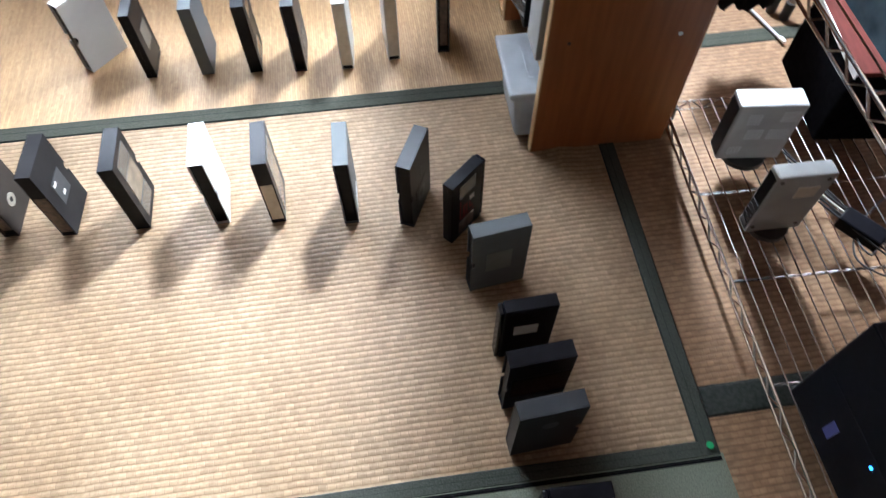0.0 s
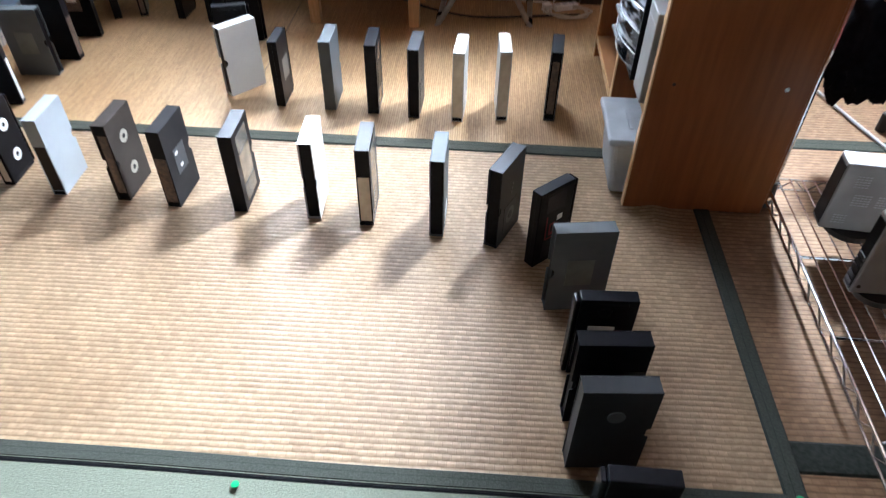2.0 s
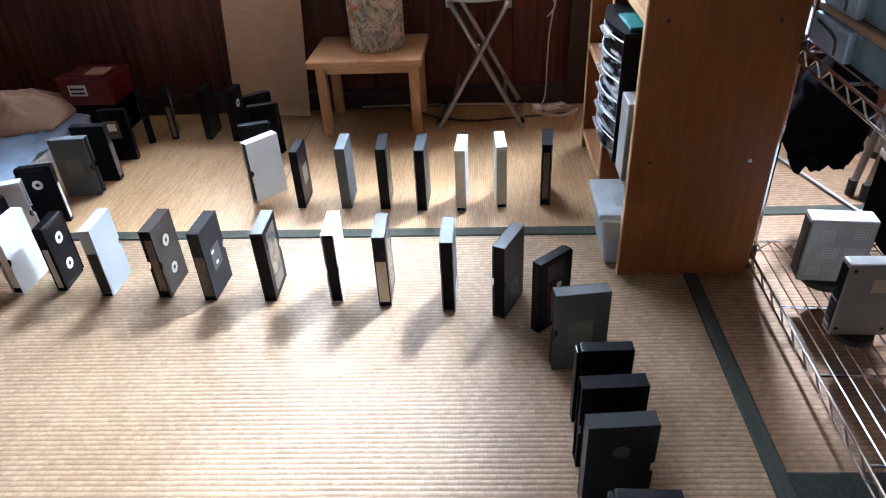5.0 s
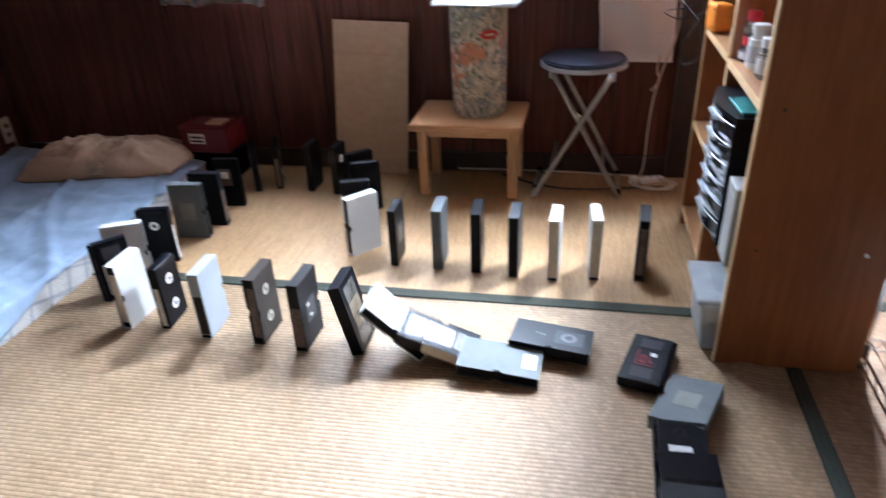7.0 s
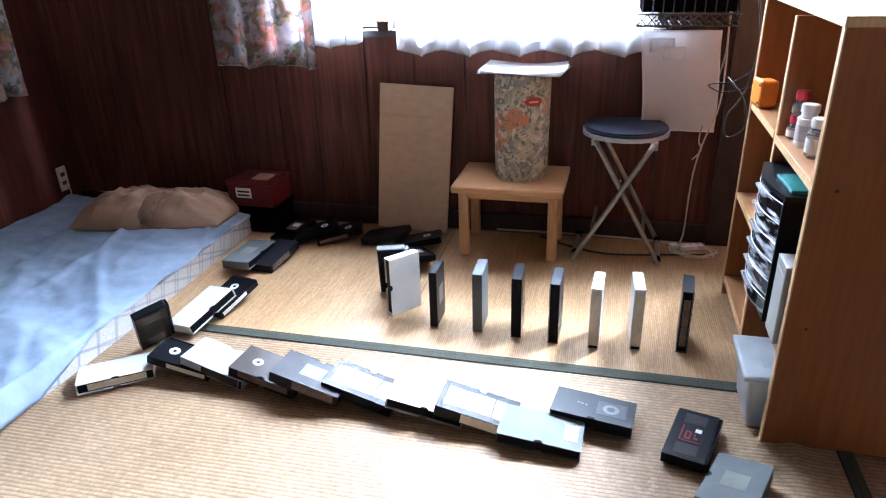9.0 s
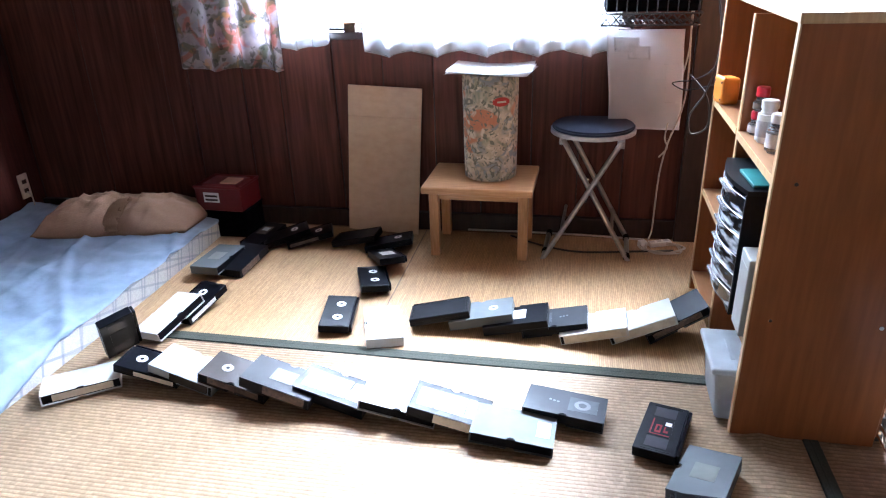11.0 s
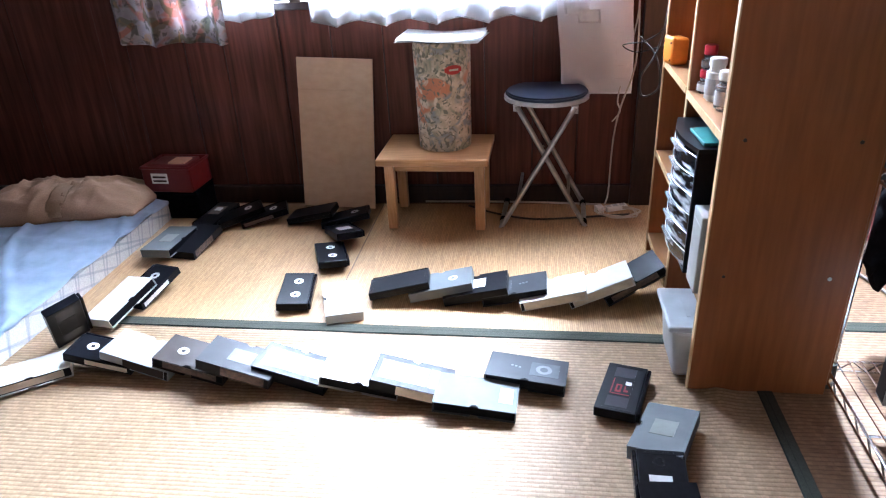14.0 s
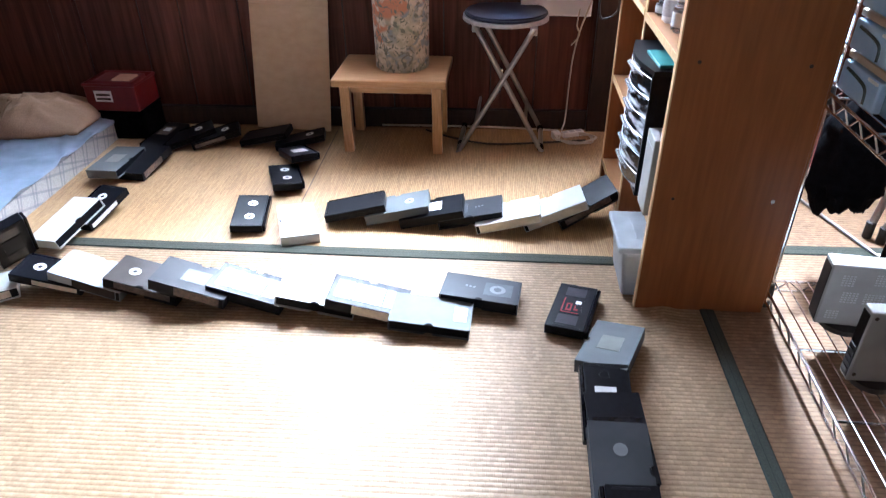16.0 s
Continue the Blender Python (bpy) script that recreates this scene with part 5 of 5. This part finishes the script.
def floral_cloth():
    m = mat("floral_curtain_cloth", (0.44, 0.41, 0.41), 0.9, (0.34, 0.31, 0.33), 24)
    t = m.node_tree
    b = t.nodes["Principled BSDF"]
    src = b.inputs["Base Color"].links[0].from_socket
    tc = t.nodes.new("ShaderNodeTexCoord")
    for scale, lo, hi, col, off in ((12, 0.52, 0.70, (0.24, 0.21, 0.28), 13.0), (11, 0.52, 0.58, (0.40, 0.13, 0.08), 2.0), (14, 0.53, 0.59, (0.11, 0.12, 0.06), 7.0), (18, 0.58, 0.68, (0.42, 0.26, 0.10), 23.0), (26, 0.56, 0.62, (0.08, 0.08, 0.07), 31.0)):
        mp, nz, mr, mx = (t.nodes.new("ShaderNode" + k) for k in ("Mapping", "TexNoise", "MapRange", "MixRGB"))
        mp.inputs["Location"].default_value = (off, off, off)
        nz.inputs["Scale"].default_value, nz.inputs["Detail"].default_value, nz.inputs["Distortion"].default_value = scale, 2.0, 0.8
        t.links.new(tc.outputs["Object"], mp.inputs[0])
        t.links.new(mp.outputs[0], nz.inputs["Vector"])
        mr.inputs[1].default_value, mr.inputs[2].default_value, mr.inputs[4].default_value = lo, hi, 0.72
        t.links.new(nz.outputs[0], mr.inputs[0])
        t.links.new(mr.outputs[0], mx.inputs[0])
        t.links.new(src, mx.inputs[1])
        mx.inputs[2].default_value = (*col, 1)
        src = mx.outputs[0]
    t.links.new(src, b.inputs["Base Color"])
    return m


LACE, FLORAL = lace_material(), floral_cloth()
LACE_EDGE = lace_material("dense_white_lace", (0.0, 0.0), 120, 0.998)


def curtain(name, x0, x1, y, zb, zt, folds, deep, mtl, label, wave=0.0, pull=None, thick=0.0012, axis="y", seed=0.0):
    e = thing(name, label, "curtain")

    def pt(u, v):
        x = x0 + (x1 - x0) * u
        ph = u * folds * 2 * math.pi + seed
        z = zb + (zt - zb) * v + wave * (1 - v) ** 3 * math.sin(ph * 0.5 + 1.0)
        if pull:
            z += (1 - v) ** 2 * pull * max(0.0, (u - 0.6) / 0.4) ** 2
        yy = y - deep * (0.5 + 0.5 * math.sin(ph)) * (0.45 + 0.55 * (1 - v)) - 0.01 * noise.noise((u * folds, v * 2, seed))
        x += 0.012 * math.sin(ph + 1.3) * (1 - v)
        return (x, yy, z) if axis == "y" else (yy, x, z)

    b = sheet(int(folds * 14), 24, pt)
    bmesh.ops.solidify(b, geom=b.faces[:], thickness=thick)
    part("cloth", b, mtl, e, smooth=True)
    if mtl is LACE:
        def edge(u, v):
            hgt = 0.035 + 0.095 * max(0.0, 0.35 + math.sin(u * folds * 2.9 + seed + 1.5 * noise.noise((u * folds * 0.7, 3.0, seed)))) ** 0.45
            p = pt(u, v * hgt / (zt - zb))
            return (p[0], p[1] - 0.003, p[2])
        b = sheet(int(folds * 14), 5, edge)
        bmesh.ops.solidify(b, geom=b.faces[:], thickness=0.0006)
        part("scalloped_border", b, LACE_EDGE, e, "denser lace border", smooth=True)
    lo = [pt(k / 40, 0.0) for k in range(41)]
    part("hem", tube([(p[0], p[1], p[2] + 0.003) for p in lo], 0.0022, 6), mtl, e)
    return e


curtain("curtain", -1.925, -1.478, WALL_Y - 0.085, 0.672, 2.12, 3.5, 0.05, FLORAL, "floral printed curtain drawn to the side", 0.006)
curtain("lace_curtain", -1.525, -1.262, WALL_Y - 0.062, 0.744, 2.12, 4, 0.022, LACE, "white lace curtain with its corner pulled up", 0.008, 0.16, 0.0006)
curtain("lace_curtain", -1.185, -0.268, WALL_Y - 0.062, 0.722, 2.12, 10, 0.026, LACE, "white lace curtain with a frayed wavy hem", 0.012, None, 0.0006, seed=0.7)
curtain("curtain", 0.64, 0.955, LEFT_X + 0.09, 0.575, 2.12, 3, 0.05, FLORAL, "floral curtain on the side wall", 0.006, axis="x")
setting(part("curtain_rail", tube([(-1.95, WALL_Y - 0.08, 2.125), (-0.15, WALL_Y - 0.08, 2.125)], 0.010, 10), M["steel"]), "steel curtain rail above the window", "curtain rail")
latch = thing("window_bracket", "brown wooden bracket on the sill", "bracket", pose(-1.226, WALL_Y - 0.05, 0.8005))
part("block", box(-0.022, -0.03, 0, 0.022, 0.03, 0.030, 0.003), M["label_k"], latch)
part("cap", box(-0.027, -0.034, 0.0305, 0.027, 0.034, 0.038, 0.002), M["pine"], latch)


# ---- wire rack beside the bookshelf ----
rack = thing("wire_rack", "chromed wire storage rack with open shelves", "rack", pose(0.318, 0.045, 0, 0, 0, -2.2))
RL, RW = 1.05, 0.46


def wire_shelf(z):
    e = part("shelf_frame", tube([(0, 0, z), (RW, 0, z), (RW, -RL, z), (0, -RL, z)], 0.0035, 7, closed=True), M["chrome"], rack)
    part("lower_rail", tube([(0, 0, z - 0.028), (RW, 0, z - 0.028), (RW, -RL, z - 0.028), (0, -RL, z - 0.028)], 0.003, 7, closed=True), M["chrome"], e)
    for a, b in (((0, 0), (0, -RL)), ((0, 0), (RW, 0)), ((RW, 0), (RW, -RL))):
        a, b = Vector((*a, 0)), Vector((*b, 0))
        k = int((b - a).length / 0.032)
        zig = [(*(a.lerp(b, i / k)).xy, z - (0.028 if i % 2 else 0.0)) for i in range(k + 1)]
        part("zigzag", tube(zig, 0.0024, 5), M["chrome"], e)
    for i in range(1, 17):
        x = RW * i / 17
        part("wire", tube([(x, 0, z + 0.003), (x, -RL, z + 0.003)], 0.0017, 5), M["chrome"], e)
    for y in (-0.26, -0.47, -0.68, -0.88):
        part("brace", tube([(0, y, z - 0.003), (RW, y, z - 0.003)], 0.0032, 6), M["chrome"], e)
    return e


wire_shelf(0.062)
wire_shelf(0.565)
for x in (0.012, RW - 0.012):
    for y in (-0.012, -RL + 0.012):
        p_ = part("post", cyl(0.0125, 1.5, 16, m=Matrix.Translation((x, y, 0.012))), M["chrome"], rack)
        part("foot", cyl(0.016, 0.012, 16, m=Matrix.Translation((x, y, 0))), M["cable_b"], p_)
        for z in (0.062, 0.565):
            part("collar", cyl(0.018, 0.036, 16, r2=0.0155, m=Matrix.Translation((x, y, z - 0.032))), M["cable_b"], p_)




def router(m, w, h, d, vents, label):
    e = thing("router", label, "router", m)
    part("case", box(-w / 2, -d / 2, 0.012, w / 2, d / 2, h, 0.004), M["router"], e)
    part("stand", cyl(w * 0.36, 0.012, 24), M["cable_b"], e, "black round foot")
    part("side_strip", box(-w / 2 - 0.001, -d / 2 + 0.004, 0.02, -w / 2 + 0.002, d / 2 - 0.004, h - 0.01), M["tape_dark"], e)
    for gx, gz, nx, nz in vents:
        for i in range(nx):
            for j in range(nz):
                part("vent_slot", box(gx + i * 0.007, -d / 2 - 0.0008, gz + j * 0.006, gx + i * 0.007 + 0.0045, -d / 2 + 0.001, gz + j * 0.006 + 0.0025), M["ink"], e)
    return e


router(pose(0.433, -0.128, 0.068, 0, 0, -7), 0.134, 0.170, 0.048, [(-0.03, 0.075, 5, 5), (0.015, 0.075, 6, 5), (-0.04, 0.118, 4, 5), (0.025, 0.125, 5, 5), (-0.05, 0.03, 4, 4)], "upright white router box with vent slots")
r2_ = router(pose(0.410, -0.316, 0.068, 0, 0, -2), 0.112, 0.184, 0.034, [], "upright white modem box, yellowed label")
part("label", box(-0.005, -0.0185, 0.12, 0.035, -0.0165, 0.15), M["label"], r2_, "yellowish label")
for sx, sz in ((-0.045, 0.03), (-0.045, 0.17), (0.042, 0.03), (0.042, 0.17)):
    part("screw", cyl(0.004, 0.001, 10, m=pose(sx, -0.0172, sz, 90)), M["trim"], r2_)
for k in range(5):
    part("port", box(-0.0592, -0.012, 0.03 + k * 0.014, -0.0575, 0.010, 0.039 + k * 0.014), M["cable_b"], r2_)

tower = thing("computer_tower", "black computer with grey strip and blue light", "computer", pose(0.315, -1.05, 0.0685))
part("case", box(0, 0, 0, 0.18, 0.40, 0.272, 0.004), M["black"], tower)
part("side_groove", box(-0.0008, 0.02, 0.135, 0.001, 0.38, 0.138), M["tape_dark"], tower)
part("bezel", box(0.05, -0.006, 0.002, 0.13, 0.402, 0.279, 0.004), M["tape_dark"], tower, "grey strip along the top")
part("power_light", cyl(0.003, 0.002, 10, m=pose(-0.002, 0.235, 0.12, 0, 90)), mat("blue_light", (0.02, 0.1, 0.5), 0.3), tower)
glow = bpy.data.materials["blue_light"].node_tree.nodes["Principled BSDF"]
glow.inputs["Emission Color"].default_value, glow.inputs["Emission Strength"].default_value = (0.05, 0.35, 1.0, 1), 6.0
part("badge", box(-0.001, 0.300, 0.045, 0.001, 0.318, 0.085), mat("blue_badge", (0.06, 0.07, 0.22), 0.3), tower)

speaker = thing("loudspeaker", "black box speaker with reddish wood top", "speaker", pose(0.705, -0.01, 0.0685, 0, 0, -8))
part("cabinet", box(-0.09, -0.12, 0, 0.10, 0.13, 0.185, 0.004), M["cloth_black"], speaker)
part("top_panel", box(-0.091, -0.121, 0.1855, 0.101, 0.131, 0.196, 0.003), mat("reddish_wood_veneer", (0.075, 0.015, 0.011), 0.7, (0.05, 0.010, 0.007), 12, spec=0.15, stretch=(6, 1, 1)), speaker)
part("edge_strip", box(-0.0925, -0.122, 0.182, -0.0905, 0.132, 0.198), M["white"], speaker)

bag = thing("black_bag", "black cloth bag hanging from the rack", "bag")
bm = bmesh.new()
bmesh.ops.create_uvsphere(bm, u_segments=40, v_segments=28, radius=1.0)
for v in bm.verts:
    x, y, z = v.co
    w_ = 0.55 + 0.45 * min(1.0, (1 - z) / 1.1)
    v.co = (0.545 + 0.105 * w_ * math.copysign(abs(x) ** 0.8, x) + 0.03 * noise.noise((x * 2, z * 3, 1)), 0.235 + 0.075 * w_ * y, 0.335 + 0.165 * math.copysign(abs(z) ** 0.75, z) + (0.02 if z > 0 else 0.07) * noise.noise((x * 4, y * 3, 5)))
part("cloth", bm, M["cloth_black"], bag, smooth=True)
part("strap", tube(smooth_path([(0.52, 0.23, 0.45), (0.50, 0.18, 0.50), (0.48, 0.10, 0.54), (0.46, 0.046, 0.562)], 6), 0.007, 8), M["cloth_black"], bag)
part("strap", tube(smooth_path([(0.56, 0.23, 0.45), (0.56, 0.16, 0.51), (0.53, 0.09, 0.54), (0.50, 0.046, 0.562)], 6), 0.008, 8), M["white"], bag, "pale carrying strap")

blue_h = mat("blue_translucent_plastic", (0.48, 0.64, 0.84), 0.25, (0.34, 0.52, 0.78), 14)
blue_d = mat("dusky_blue_clear_plastic", (0.20, 0.34, 0.46), 0.22, (0.07, 0.13, 0.19), 14)
dusky = mat("smoky_clear_plastic", (0.07, 0.095, 0.10), 0.2, (0.045, 0.065, 0.07), 14)
tan_p = mat("tan_plastic_frame", (0.50, 0.38, 0.28), 0.35, (0.40, 0.30, 0.215), 20)
for i in range(5):
    e = thing("drawer_box", "stacked clear plastic drawer box with blue handle", "storage box", pose(0.338, 0.012, 0.5715 + i * 0.080, 0, 0, -2.2), "stack of plastic drawer boxes")
    part("shell", box(0.012, -0.42, 0, 0.36, 0, 0.076, 0.004), dusky, e)
    part("frame", box(0.002, -0.424, 0.064, 0.364, 0.004, 0.0785, 0.003), tan_p, e, "tan plastic frame")
    part("front", box(0.006, -0.41, 0.006, 0.0115, -0.170, 0.062, 0.002), blue_d, e, "dusky translucent drawer front")
    hd = part("handle", box(-0.006, -0.166, 0.004, 0.0115, -0.004, 0.062, 0.004), blue_h, e, "pale blue moulded handle")
    part("grip_recess", tube(smooth_path([(-0.0062, -0.030, 0.050), (-0.0065, -0.075, 0.046), (-0.0065, -0.112, 0.040), (-0.0065, -0.124, 0.030), (-0.0062, -0.126, 0.010)], 5), 0.0034, 7), dusky, hd, "dark curved grip slot")
    part("rib", box(-0.0085, -0.160, 0.054, -0.005, -0.120, 0.060, 0.001, 1), M["bin"], hd)

stand = thing("folding_stand", "grey tubular folding legs with black feet", "stand")
for (x0, y0), (x1, y1) in (((0.745, 0.385), (0.855, 0.44)), ((0.768, 0.352), (0.878, 0.41)), ((0.93, 0.62), (0.87, 0.43))):
    lg = part("leg", tube([(x0, y0, 0.012), (x1, y1, 0.62)], 0.011, 10), M["steel"], stand)
    part("foot", cyl(0.0135, 0.050, 12, m=Matrix.Translation((x0, y0, -0.003))), M["cable_b"], lg)
part("crossbar", tube([(0.85, 0.445, 0.62), (0.882, 0.405, 0.62)], 0.011, 8), M["steel"], stand)
pole = thing("floor_pole", "thin pale pole lying on the floor", "pole")
part("rod", tube([(0.62, 0.66, 0.004), (0.72, 0.27, 0.004)], 0.0042, 10), M["router"], pole)
part("cap", tube([(0.72, 0.27, 0.007), (0.724, 0.255, 0.007)], 0.0055, 10), M["white"], pole)

for k in range(7):
    rr = random.Random(k)
    x, y = 0.56 + 0.025 * k, -0.30 - 0.06 * k
    cable([(0.50, -0.14 - 0.02 * k, 0.10), (x, y + 0.05, 0.075), (x + rr.uniform(-0.05, 0.08), y - 0.06, 0.072), (x + rr.uniform(-0.10, 0.05), y - 0.12, 0.085), (x + rr.uniform(-0.02, 0.09), y - 0.05, 0.074), (0.74, -0.25 - 0.05 * k, 0.076)], 0.0021, M["cable_b"] if k != 4 else M["cable_w"], "tangled thin cable on the wire rack")
adapter = thing("power_adapter", "black power adapter on the wire rack", "adapter", pose(0.585, -0.36, 0.0685, 0, 0, 35))
part("body", box(-0.022, -0.045, 0, 0.022, 0.045, 0.03, 0.004), M["black"], adapter)
part("cord_guard", cyl(0.005, 0.025, 10, m=pose(0, 0.045, 0.015, -90)), M["cable_b"], adapter)

motions()
